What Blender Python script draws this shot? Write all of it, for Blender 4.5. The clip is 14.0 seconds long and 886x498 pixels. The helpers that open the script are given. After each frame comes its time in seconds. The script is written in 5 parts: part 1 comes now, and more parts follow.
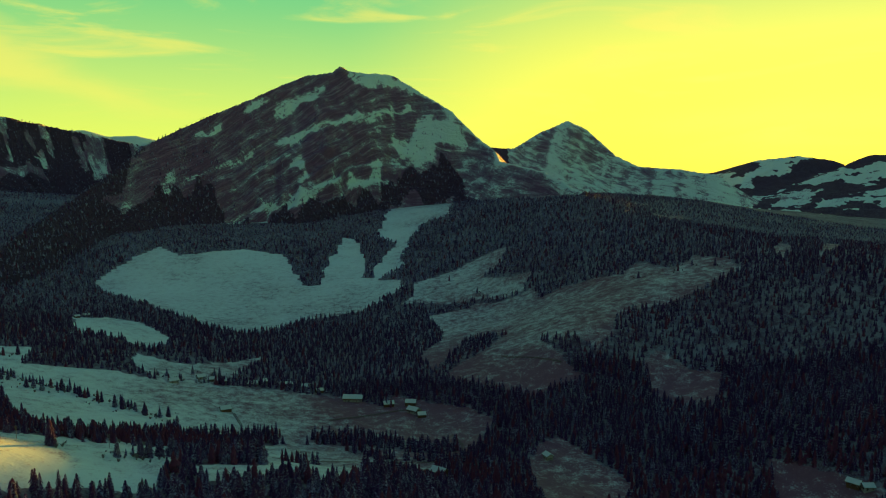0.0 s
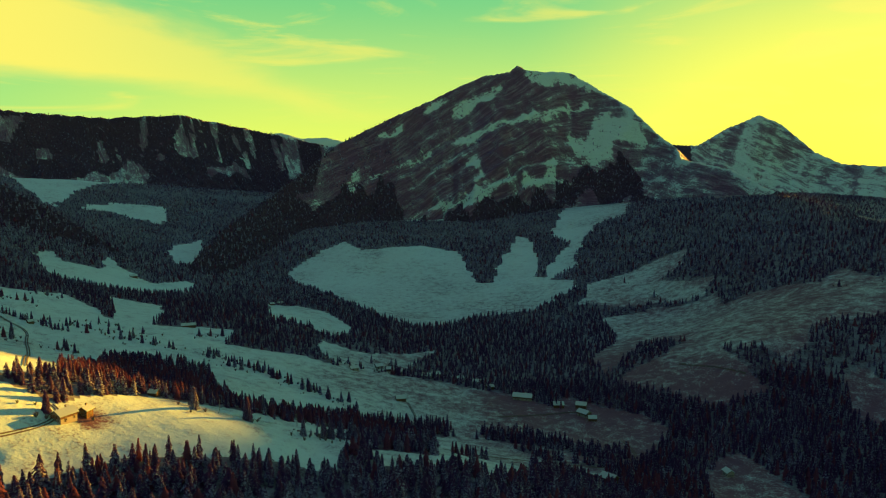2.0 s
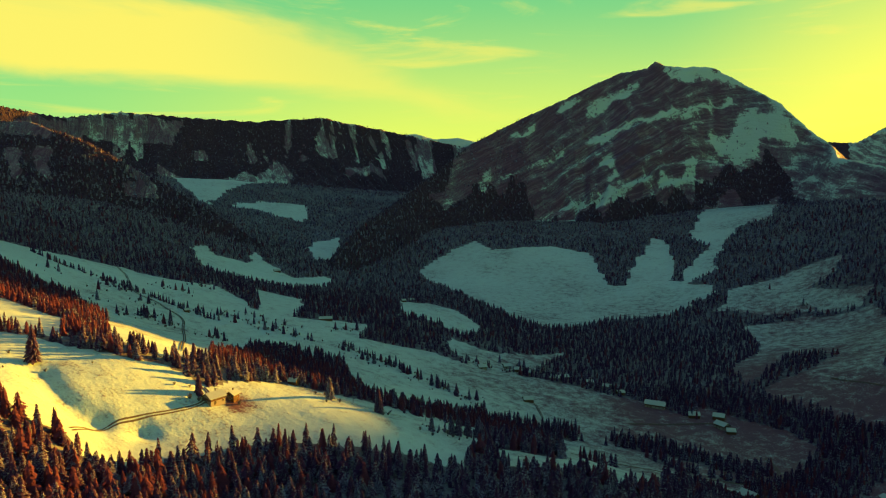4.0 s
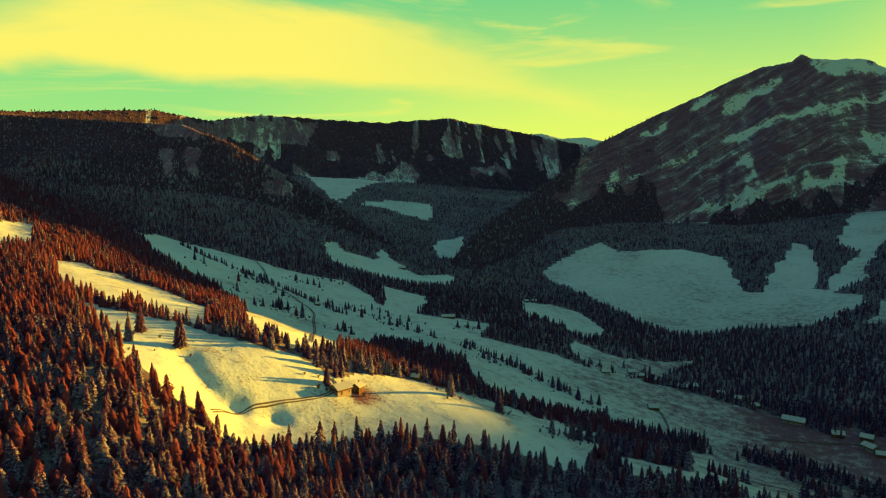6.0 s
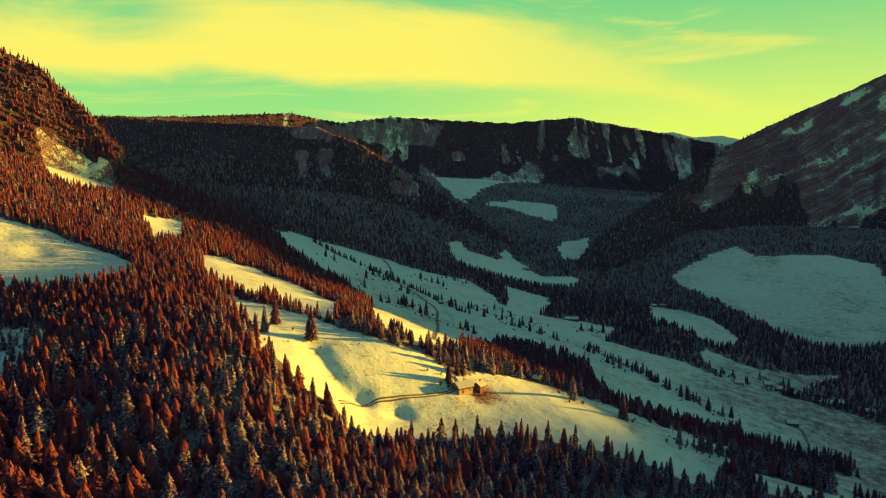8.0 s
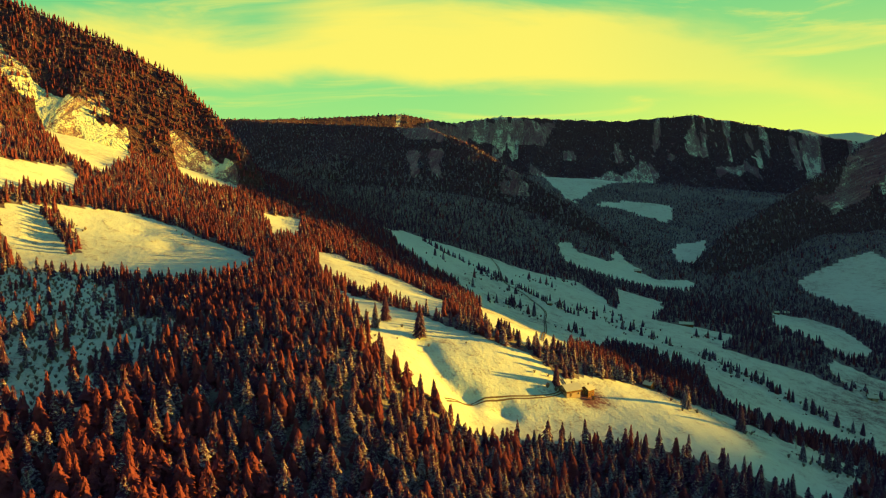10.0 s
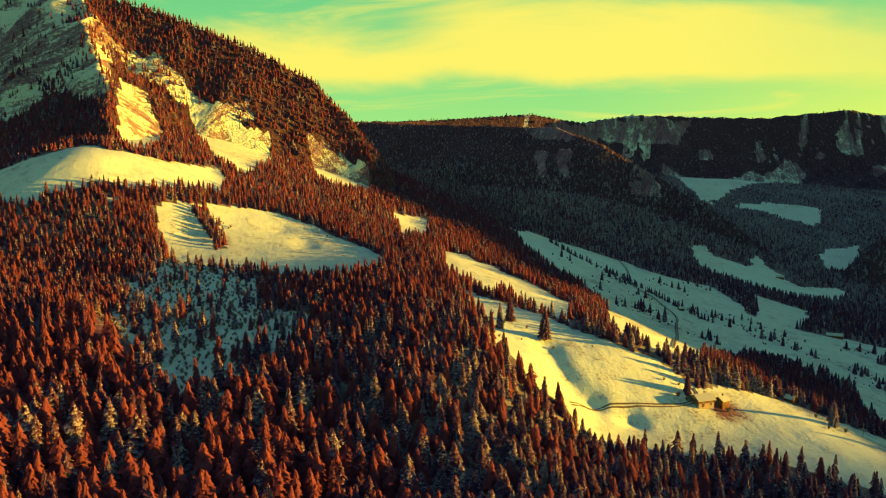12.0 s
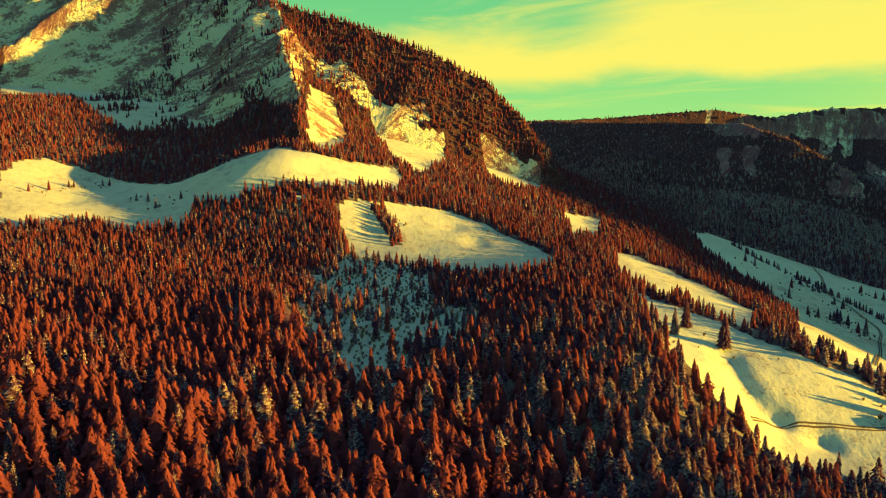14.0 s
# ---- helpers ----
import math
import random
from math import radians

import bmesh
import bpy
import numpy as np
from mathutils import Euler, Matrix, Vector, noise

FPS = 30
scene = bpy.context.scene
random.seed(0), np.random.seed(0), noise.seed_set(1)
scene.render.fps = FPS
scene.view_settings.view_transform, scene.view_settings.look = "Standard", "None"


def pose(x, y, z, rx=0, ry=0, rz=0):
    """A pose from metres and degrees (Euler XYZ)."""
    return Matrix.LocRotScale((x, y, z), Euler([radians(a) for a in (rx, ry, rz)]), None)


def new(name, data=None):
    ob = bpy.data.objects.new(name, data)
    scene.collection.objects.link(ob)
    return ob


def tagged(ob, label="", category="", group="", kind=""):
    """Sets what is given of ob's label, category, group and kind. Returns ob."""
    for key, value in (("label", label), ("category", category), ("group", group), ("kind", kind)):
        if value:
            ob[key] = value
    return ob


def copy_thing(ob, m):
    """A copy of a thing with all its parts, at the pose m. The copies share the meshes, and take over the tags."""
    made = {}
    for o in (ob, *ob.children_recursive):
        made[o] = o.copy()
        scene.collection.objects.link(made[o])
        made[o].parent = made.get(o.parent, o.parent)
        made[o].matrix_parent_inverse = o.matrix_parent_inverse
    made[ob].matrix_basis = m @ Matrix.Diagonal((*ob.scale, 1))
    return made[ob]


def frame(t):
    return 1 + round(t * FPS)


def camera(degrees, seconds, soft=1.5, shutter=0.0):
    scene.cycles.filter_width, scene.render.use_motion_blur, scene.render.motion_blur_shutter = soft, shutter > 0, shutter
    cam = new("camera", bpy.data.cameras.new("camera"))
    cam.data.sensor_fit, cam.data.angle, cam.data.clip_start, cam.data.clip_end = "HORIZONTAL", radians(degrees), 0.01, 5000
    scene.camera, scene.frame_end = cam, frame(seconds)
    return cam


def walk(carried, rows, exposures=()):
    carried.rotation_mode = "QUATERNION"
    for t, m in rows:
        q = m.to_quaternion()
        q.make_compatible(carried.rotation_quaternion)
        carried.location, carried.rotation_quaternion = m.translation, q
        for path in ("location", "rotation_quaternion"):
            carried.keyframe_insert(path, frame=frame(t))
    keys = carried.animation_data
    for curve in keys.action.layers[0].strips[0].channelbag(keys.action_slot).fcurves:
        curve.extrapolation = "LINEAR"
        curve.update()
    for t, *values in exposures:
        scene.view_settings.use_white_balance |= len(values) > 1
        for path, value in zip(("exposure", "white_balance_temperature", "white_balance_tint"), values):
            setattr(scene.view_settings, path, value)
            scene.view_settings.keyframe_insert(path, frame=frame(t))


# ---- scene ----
CAMERA_Z = 300.0
EXPOSURES = [(0.0, 2.9), (14.0, 2.9)]
cam = camera(62.78, 14.0, 1.15)
walk(cam, [
    (0.0, pose(0, 0, CAMERA_Z, 84.186, -0.099, 0.000)),
    (0.5, pose(0, 0, CAMERA_Z, 84.163, -0.013, 1.717)),
    (1.0, pose(0, 0, CAMERA_Z, 84.135, -0.001, 5.821)),
    (1.5, pose(0, 0, CAMERA_Z, 84.102, -0.020, 9.731)),
    (2.0, pose(0, 0, CAMERA_Z, 84.084, 0.020, 13.649)),
    (2.5, pose(0, 0, CAMERA_Z, 84.062, 0.008, 16.512)),
    (3.0, pose(0, 0, CAMERA_Z, 84.066, 0.032, 18.997)),
    (5.5, pose(0, 0, CAMERA_Z, 84.085, 0.028, 31.281)),
    (6.0, pose(0, 0, CAMERA_Z, 84.072, -0.023, 33.699)),
    (6.5, pose(0, 0, CAMERA_Z, 84.068, 0.000, 36.131)),
    (7.0, pose(0, 0, CAMERA_Z, 84.076, -0.053, 38.579)),
    (7.5, pose(0, 0, CAMERA_Z, 84.073, -0.025, 41.018)),
    (8.0, pose(0, 0, CAMERA_Z, 84.089, 0.011, 43.469)),
    (8.5, pose(0, 0, CAMERA_Z, 84.084, 0.018, 45.911)),
    (11.0, pose(0, 0, CAMERA_Z, 84.115, 0.121, 56.544)),
    (11.5, pose(0, 0, CAMERA_Z, 84.134, 0.156, 59.263)),
    (12.0, pose(0, 0, CAMERA_Z, 84.137, 0.176, 62.009)),
    (12.5, pose(0, 0, CAMERA_Z, 84.152, 0.190, 64.876)),
    (13.0, pose(0, 0, CAMERA_Z, 84.164, 0.288, 67.886)),
    (13.5, pose(0, 0, CAMERA_Z, 84.169, 0.309, 71.563)),
    (14.0, pose(0, 0, CAMERA_Z, 84.134, 0.312, 75.405)),
], EXPOSURES)

# ---------------------------------------------------------------- sky and sun
SUN_BEARING, SUN_HEIGHT = -28.0, 3.15          # degrees: to the right of straight ahead, above the horizon

sun = new("sun", bpy.data.lights.new("sun", "SUN"))
sun.data.energy, sun.data.angle, sun.data.color = 3.0, radians(0.6), (1.0, 0.46, 0.03)
sun_way = Vector((math.sin(radians(-SUN_BEARING)) * math.cos(radians(SUN_HEIGHT)),
                  math.cos(radians(SUN_BEARING)) * math.cos(radians(SUN_HEIGHT)), math.sin(radians(SUN_HEIGHT))))
sun.rotation_euler = sun_way.to_track_quat("Z", "Y").to_euler()


class Nodes:
    """Short hand for node trees: every call makes a node and gives its first output."""

    def __init__(self, tree):
        self.tree = tree

    def add(self, kind, settings=None, out=0, **values):
        node = self.tree.nodes.new(kind)
        for key, value in (settings or {}).items():
            if key == "operation":
                node.operation = value
            elif key == "blend_type":
                node.blend_type = value
            elif key == "data_type":
                node.data_type = value
            elif key == "attribute_name":
                node.attribute_name = value
            elif key == "noise_dimensions":
                node.noise_dimensions = value
            elif key == "sky_type":
                node.sky_type = value
            elif key == "interpolation_type":
                node.interpolation_type = value
            elif key == "feature":
                node.feature = value
        for key, value in values.items():
            name = key.replace("_", " ")
            socket = node.inputs[int(key[1:])] if key[0] == "i" and key[1:].isdigit() else node.inputs[name]
            if isinstance(value, bpy.types.NodeSocket):
                self.tree.links.new(value, socket)
            else:
                socket.default_value = value
        return node.outputs[out]

    def math(self, operation, a, b=0.0, c=0.0):
        return self.add("ShaderNodeMath", {"operation": operation}, i0=a, i1=b, i2=c)

    def vec(self, operation, a, b=(0, 0, 0)):
        out = 1 if operation in ("DOT_PRODUCT", "LENGTH", "DISTANCE") else 0
        return self.add("ShaderNodeVectorMath", {"operation": operation}, out, i0=a, i1=b)

    def noise(self, vector, scale, detail=4.0, rough=0.55, warp=0.0):
        return self.add("ShaderNodeTexNoise", i0=vector, Scale=scale, Detail=detail, Roughness=rough, Distortion=warp)

    def step(self, value, low, high):
        return self.add("ShaderNodeMapRange", {"interpolation_type": "SMOOTHSTEP"}, i0=value, i1=low, i2=high, i3=0.0, i4=1.0)

    def mix(self, factor, a, b, blend="MIX"):
        node = self.tree.nodes.new("ShaderNodeMix")
        node.data_type, node.blend_type = "RGBA", blend
        for socket, value in ((node.inputs[0], factor), (node.inputs[6], a), (node.inputs[7], b)):
            if isinstance(value, bpy.types.NodeSocket):
                self.tree.links.new(value, socket)
            elif socket == node.inputs[0]:
                socket.default_value = value
            else:
                socket.default_value = (*value, 1.0) if len(value) == 3 else value
        return node.outputs[2]

    def scaled(self, vector, x, y, z):
        return self.vec("MULTIPLY", vector, (x, y, z))


def make_sky():
    world = bpy.data.worlds.new("sky")
    scene.world, world.use_nodes = world, True
    world.node_tree.nodes.clear()
    n = Nodes(world.node_tree)
    way = n.add("ShaderNodeTexCoord")
    parts = world.node_tree.nodes.new("ShaderNodeSeparateXYZ")
    world.node_tree.links.new(way, parts.inputs[0])
    up = parts.outputs[2]
    near_sun = n.vec("DOT_PRODUCT", way, tuple(sun_way))
    air = world.node_tree.nodes.new("ShaderNodeTexSky")
    air.sky_type, air.sun_disc = "NISHITA", False
    air.sun_elevation, air.sun_rotation = radians(SUN_HEIGHT), radians(-SUN_BEARING)
    air.altitude, air.dust_density = 1200.0, 2.0
    # evening sky: yellow low down, green-blue higher up, deep above
    bearing = n.math("ARCTAN2", n.math("MULTIPLY", parts.outputs[0], -1.0), parts.outputs[1])
    rim = n.mix(n.step(bearing, 0.45, 0.95), (0.80, 0.93, 0.11), (0.36, 0.78, 0.20))
    low = n.mix(n.step(up, 0.00, 0.26), rim, (0.15, 0.60, 0.22))
    high = n.mix(n.step(up, 0.24, 0.48), low, (0.050, 0.145, 0.245))
    glow = n.mix(n.math("MULTIPLY", n.step(near_sun, 0.80, 0.99), n.math("SUBTRACT", 1.0, n.step(up, 0.08, 0.36))), high, (1.05, 0.98, 0.08))
    # the side away from the sun is already dusky
    away = n.vec("DOT_PRODUCT", way, (-sun_way.x, -sun_way.y, 0.0))
    glow = n.mix(n.step(away, 0.60, 0.92), glow, (0.060, 0.140, 0.170))
    # one broad bank of cloud over the head of the valley, and thin veils elsewhere
    flat = n.add("ShaderNodeCombineXYZ", X=n.math("MULTIPLY", bearing, 2.2), Y=n.math("MULTIPLY", up, 8.0), Z=0.0)
    tear = n.math("SUBTRACT", n.noise(flat, 1.3, 8.0, 0.58, 0.6), 0.5)
    floor_line = n.math("ADD", 0.058, n.math("MULTIPLY", n.step(bearing, 0.10, 0.85), 0.056))
    roof_line = n.math("SUBTRACT", n.math("ADD", 0.080, n.math("MULTIPLY", n.step(bearing, 0.20, 0.76), 0.150)), n.math("MULTIPLY", n.step(bearing, 1.02, 1.18), 0.040))
    over = n.step(n.math("ADD", n.math("SUBTRACT", up, floor_line), n.math("MULTIPLY", tear, 0.07)), -0.006, 0.022)
    under = n.step(n.math("ADD", n.math("SUBTRACT", roof_line, up), n.math("MULTIPLY", tear, 0.13)), -0.012, 0.040)
    bank = n.math("MULTIPLY", over, under)
    wisps = n.step(n.noise(n.scaled(flat, 0.8, 1.5, 1.0), 1.7, 8.0, 0.58, 1.2), 0.50, 0.70)
    veil = n.math("MULTIPLY", n.math("MAXIMUM", n.math("MULTIPLY", bank, n.math("ADD", 0.45, n.math("MULTIPLY", n.step(bearing, 0.4, 0.8), 0.55))), n.math("MULTIPLY", wisps, 0.55)), n.math("MULTIPLY", n.step(up, 0.01, 0.06), n.math("SUBTRACT", 1.0, n.step(away, 0.60, 0.92))))
    sky = n.mix(n.math("MULTIPLY", veil, 0.9), glow, (1.02, 0.86, 0.12))
    total = n.mix(1.0, sky, n.scaled(air.outputs[0], 0.008, 0.008, 0.008), "ADD")
    back = n.add("ShaderNodeBackground", Color=total, Strength=0.14)
    out = world.node_tree.nodes.new("ShaderNodeOutputWorld")
    world.node_tree.links.new(back, out.inputs[0])


make_sky()

# ---------------------------------------------------------------- materials
def material(name):
    m = bpy.data.materials.new(name)
    m.use_nodes = True
    m.node_tree.nodes.clear()
    return m, Nodes(m.node_tree)


def finish(m, n, color, rough=0.8, bump=None, strength=0.5, distance=1.0, metal=0.0, spec=0.25):
    shader = m.node_tree.nodes.new("ShaderNodeBsdfPrincipled")
    for key, value in (("Base Color", color), ("Roughness", rough), ("Metallic", metal), ("Specular IOR Level", spec)):
        if isinstance(value, bpy.types.NodeSocket):
            m.node_tree.links.new(value, shader.inputs[key])
        else:
            shader.inputs[key].default_value = (*value, 1.0) if isinstance(value, tuple) else value
    if bump is not None:
        m.node_tree.links.new(n.add("ShaderNodeBump", Strength=strength, Distance=distance, Height=bump), shader.inputs["Normal"])
    out = m.node_tree.nodes.new("ShaderNodeOutputMaterial")
    m.node_tree.links.new(shader.outputs[0], out.inputs[0])
    return m


def place(n):
    return n.add("ShaderNodeNewGeometry")


def facing(n):
    g = n.tree.nodes.new("ShaderNodeNewGeometry")
    s = n.tree.nodes.new("ShaderNodeSeparateXYZ")
    n.tree.links.new(g.outputs["Normal"], s.inputs[0])
    return s.outputs[2]


SNOW, STRAW, LITTER = (0.54, 0.73, 0.64), (0.165, 0.078, 0.100), (0.050, 0.022, 0.046)


def ground_material():
    m, n = material("snowy_ground")
    p = place(n)
    wood = n.add("ShaderNodeAttribute", {"attribute_name": "wood"}, 2)
    thaw = n.add("ShaderNodeAttribute", {"attribute_name": "thaw"}, 2)
    fine, mid, wide = n.noise(p, 0.6, 5), n.noise(p, 0.09, 6, 0.62), n.noise(p, 0.012, 4)
    tuft = n.math("ADD", n.math("MULTIPLY", fine, 0.45), n.math("ADD", n.math("MULTIPLY", mid, 0.5), n.math("MULTIPLY", wide, 0.25)))
    bare = n.step(n.math("ADD", tuft, n.math("MULTIPLY", thaw, 0.30)), 0.62, 0.92)
    straw = n.mix(mid, STRAW, (0.090, 0.042, 0.062))
    white = n.mix(wide, SNOW, (0.47, 0.64, 0.57))
    blades = n.noise(n.scaled(p, 1.0, 1.0, 0.3), 1.7, 4, 0.75)
    thin = n.math("MULTIPLY", n.math("MULTIPLY", thaw, 0.95), n.step(n.math("ADD", blades, n.math("MULTIPLY", mid, 0.4)), 0.48, 0.86))
    open_land = n.mix(n.math("MAXIMUM", bare, thin), white, straw)
    floor = n.mix(n.step(tuft, 0.50, 0.70), (0.17, 0.19, 0.20), LITTER)
    color = n.mix(n.step(n.math("ADD", wood, n.math("MULTIPLY", n.math("SUBTRACT", mid, 0.5), 0.5)), 0.35, 0.65), open_land, floor)
    return finish(m, n, color, 0.75, n.math("ADD", n.math("MULTIPLY", fine, 0.3), n.math("MULTIPLY", mid, 1.6)), 0.5, 1.2)


def mountain_material():
    m, n = material("mountain_rock_and_snow")
    p = place(n)
    wood = n.add("ShaderNodeAttribute", {"attribute_name": "wood"}, 2)
    lying = n.add("ShaderNodeAttribute", {"attribute_name": "hold"}, 2)
    up = facing(n)
    fine, mid, wide = n.noise(p, 0.16, 6, 0.65), n.noise(p, 0.03, 6, 0.6), n.noise(p, 0.006, 4)
    bed = n.add("ShaderNodeAttribute", {"attribute_name": "bed"}, 2)
    where = n.tree.nodes.new("ShaderNodeSeparateXYZ")
    n.tree.links.new(p, where.inputs[0])
    along = n.math("MULTIPLY", where.outputs[0], 0.0045)
    deep = n.math("MULTIPLY", where.outputs[1], 0.0045)
    beds = n.noise(n.add("ShaderNodeCombineXYZ", X=along, Y=deep, Z=n.math("MULTIPLY", bed, 0.030)), 1.0, 3, 0.6)
    seams = n.noise(n.add("ShaderNodeCombineXYZ", X=n.math("MULTIPLY", along, 2.5), Y=n.math("MULTIPLY", deep, 2.5), Z=n.math("MULTIPLY", bed, 0.13)), 1.0, 4, 0.65)
    slab = n.noise(n.add("ShaderNodeCombineXYZ", X=n.math("MULTIPLY", along, 2.2), Y=n.math("MULTIPLY", deep, 2.2), Z=n.math("MULTIPLY", bed, 0.040)), 1.0, 3, 0.5)
    crumb = n.noise(p, 0.42, 5, 0.7)
    spread = [(slab, 1.1), (seams, 0.8), (fine, 1.1), (crumb, 1.1), (mid, 0.9), (wide, 0.4)]
    hold = n.math("ADD", lying, n.math("MULTIPLY", n.math("SUBTRACT", up, 0.72), 0.9))
    for field, weight in spread:
        hold = n.math("ADD", hold, n.math("MULTIPLY", n.math("SUBTRACT", field, 0.5), weight))
    lies = n.step(hold, 0.04, 0.22)
    dust = n.math("MULTIPLY", n.step(n.math("ADD", hold, n.math("MULTIPLY", n.math("SUBTRACT", crumb, 0.5), 1.6)), -0.36, 0.30), 0.32)
    stone = n.mix(mid, (0.180, 0.085, 0.150), (0.100, 0.050, 0.095))
    stone = n.mix(n.step(seams, 0.48, 0.66), stone, (0.24, 0.14, 0.20))
    stone = n.mix(n.step(crumb, 0.50, 0.72), stone, (0.085, 0.050, 0.090))
    open_land = n.mix(n.math("MAXIMUM", lies, dust), stone, SNOW)
    floor = n.mix(n.step(fine, 0.42, 0.7), LITTER, (0.085, 0.062, 0.095))
    color = n.mix(n.step(n.math("ADD", wood, n.math("MULTIPLY", n.math("SUBTRACT", mid, 0.5), 0.8)), 0.4, 0.6), open_land, floor)
    return finish(m, n, color, 0.85, n.math("ADD", n.math("MULTIPLY", fine, 5.0), n.math("ADD", n.math("MULTIPLY", crumb, 2.0), n.math("MULTIPLY", seams, 9.0))), 0.9, 1.0)


def needle_material():
    """Dark spruce with snow caught on the bough tips (low own), and bare reddish larch twigs (high own)."""
    m, n = material("frosted_needles")
    p = place(n)
    own = n.add("ShaderNodeAttribute", {"attribute_name": "own"}, 2)
    tip = n.add("ShaderNodeAttribute", {"attribute_name": "tip"}, 2)
    fine, twig, speck = n.noise(p, 0.45, 3, 0.6), n.noise(p, 2.0, 3, 0.75), n.noise(n.scaled(p, 1.0, 1.0, 0.8), 2.3, 3, 0.8)
    larch = n.step(own, 0.45, 0.70)
    bough = n.mix(larch, (0.105, 0.042, 0.125), (0.200, 0.058, 0.096))
    dark = n.mix(larch, (0.052, 0.024, 0.080), (0.115, 0.036, 0.076))
    green = n.mix(n.step(twig, 0.40, 0.62), dark, bough)
    # snow lies in small flecks on the outer boughs, hardly any on the larches
    fleck = n.math("ADD", n.math("MULTIPLY", tip, 0.30), n.math("ADD", n.math("ADD", n.math("MULTIPLY", fine, 0.25), speck), n.math("MULTIPLY", own, -0.40)))
    color = n.mix(n.math("MULTIPLY", n.step(fleck, 0.745, 0.825), 0.85), green, (0.38, 0.42, 0.54))
    finish(m, n, color, 0.8, spec=0.1)
    # thin sprays of needles let some light through
    through_needles = m.node_tree.nodes.new("ShaderNodeBsdfTranslucent")
    m.node_tree.links.new(color, through_needles.inputs[0])
    both = m.node_tree.nodes.new("ShaderNodeMixShader")
    both.inputs[0].default_value = 0.32
    shader = next(o for o in m.node_tree.nodes if o.type == "BSDF_PRINCIPLED")
    out = next(o for o in m.node_tree.nodes if o.type == "OUTPUT_MATERIAL")
    m.node_tree.links.new(shader.outputs[0], both.inputs[1])
    m.node_tree.links.new(through_needles.outputs[0], both.inputs[2])
    m.node_tree.links.new(both.outputs[0], out.inputs[0])
    return m


def bark_material():
    m, n = material("bark")
    p = place(n)
    return finish(m, n, n.mix(n.noise(n.scaled(p, 3, 3, 0.6), 1.5), (0.10, 0.065, 0.045), (0.045, 0.03, 0.025)), 0.9)


GROUND, MOUNTAIN, NEEDLES, BARK = ground_material(), mountain_material(), needle_material(), bark_material()


def plain_material(name, a, b, scale, rough=0.8, stretch=(1, 1, 1), bump=0.3, metal=0.0):
    m, n = material(name)
    p = n.scaled(place(n), *stretch)
    g = n.noise(p, scale, 5, 0.6)
    big = n.noise(place(n), 0.35, 3)
    return finish(m, n, n.mix(n.math("ADD", n.math("MULTIPLY", g, 0.7), n.math("MULTIPLY", big, 0.3)), a, b), rough, g, bump, 0.05, metal)


TIMBER = plain_material("weathered_timber", (0.16, 0.075, 0.04), (0.08, 0.04, 0.025), 6, 0.85, (1, 1, 6))
PLASTER = plain_material("pale_plaster", (0.36, 0.32, 0.28), (0.25, 0.22, 0.20), 3, 0.9)
ROOF_SNOW = plain_material("roof_snow", (0.47, 0.58, 0.53), (0.32, 0.38, 0.36), 1.2, 0.7)
SHINGLE = plain_material("dark_shingle", (0.10, 0.07, 0.06), (0.05, 0.04, 0.035), 5, 0.85)
PANE = plain_material("dark_window_glass", (0.02, 0.025, 0.03), (0.03, 0.035, 0.04), 1, 0.12, bump=0.0)
TRACK = plain_material("muddy_track", (0.07, 0.05, 0.035), (0.16, 0.13, 0.10), 0.8, 0.9)
POLE_WOOD = plain_material("grey_pole_wood", (0.30, 0.27, 0.23), (0.20, 0.18, 0.16), 4, 0.9, (1, 1, 0.2))
TWIGS = plain_material("frosted_twigs", (0.30, 0.27, 0.29), (0.10, 0.065, 0.06), 3, 0.9)

# ---------------------------------------------------------------- the plan, in metres
VALLEY_SPOTS = [(-166, 639, 51), (-75, 423, 116), (0, 590, 46), (155, 580, 33), (320, 554, 41), (-204, 836, 40), (47, 769, 36), (-490, 755, 99), (-486, 1042, 72), (-272, 1117, 37), (-27, 1050, 36), (115, 1395, 61), (-267, 1374, 25), (-620, 1475, 47), (-767, 1573, 60), (-405, 1907, 109), (-727, 1809, 116), (-86, 1498, 60), (-869, 1343, 78), (-1093, 1615, 105), (-1528, 2103, 209), (-1968, 2264, 300), (-1005, 655, 212), (-933, 832, 158), (-877, 1217, 87), (-599, 603, 132), (-491, 527, 134), (-636, 564, 153), (-739, 881, 118)]
HILLSIDE_SPOTS = [(-268, -82, 169), (-416, -127, 208), (-679, -208, 238), (-822, -251, 265), (-1014, -310, 319), (-292, -41, 169), (-436, -61, 198), (-812, -114, 246), (-1030, -145, 309), (-305, 11, 164), (-450, 16, 196), (-725, 25, 224), (-899, 31, 325), (-306, 60, 161), (-432, 84, 190), (-712, 138, 224), (-834, 162, 270), (-933, 181, 303), (-294, 131, 157), (-358, 159, 188), (-484, 216, 207), (-667, 297, 217), (-914, 407, 248), (-281, 182, 165), (-356, 231, 190), (-485, 280, 205)]
HILLSIDE_SPOTS += [(-637, 414, 200), (-964, 626, 212), (-395, 289, 189), (-366, 329, 181), (-344, 344, 170), (-319, 356, 155), (-273, 405, 145), (-496, 479, 158), (-243, 361, 136), (-245, 319, 133), (-308, 268, 147), (-220, 390, 132), (-165, 408, 120)]
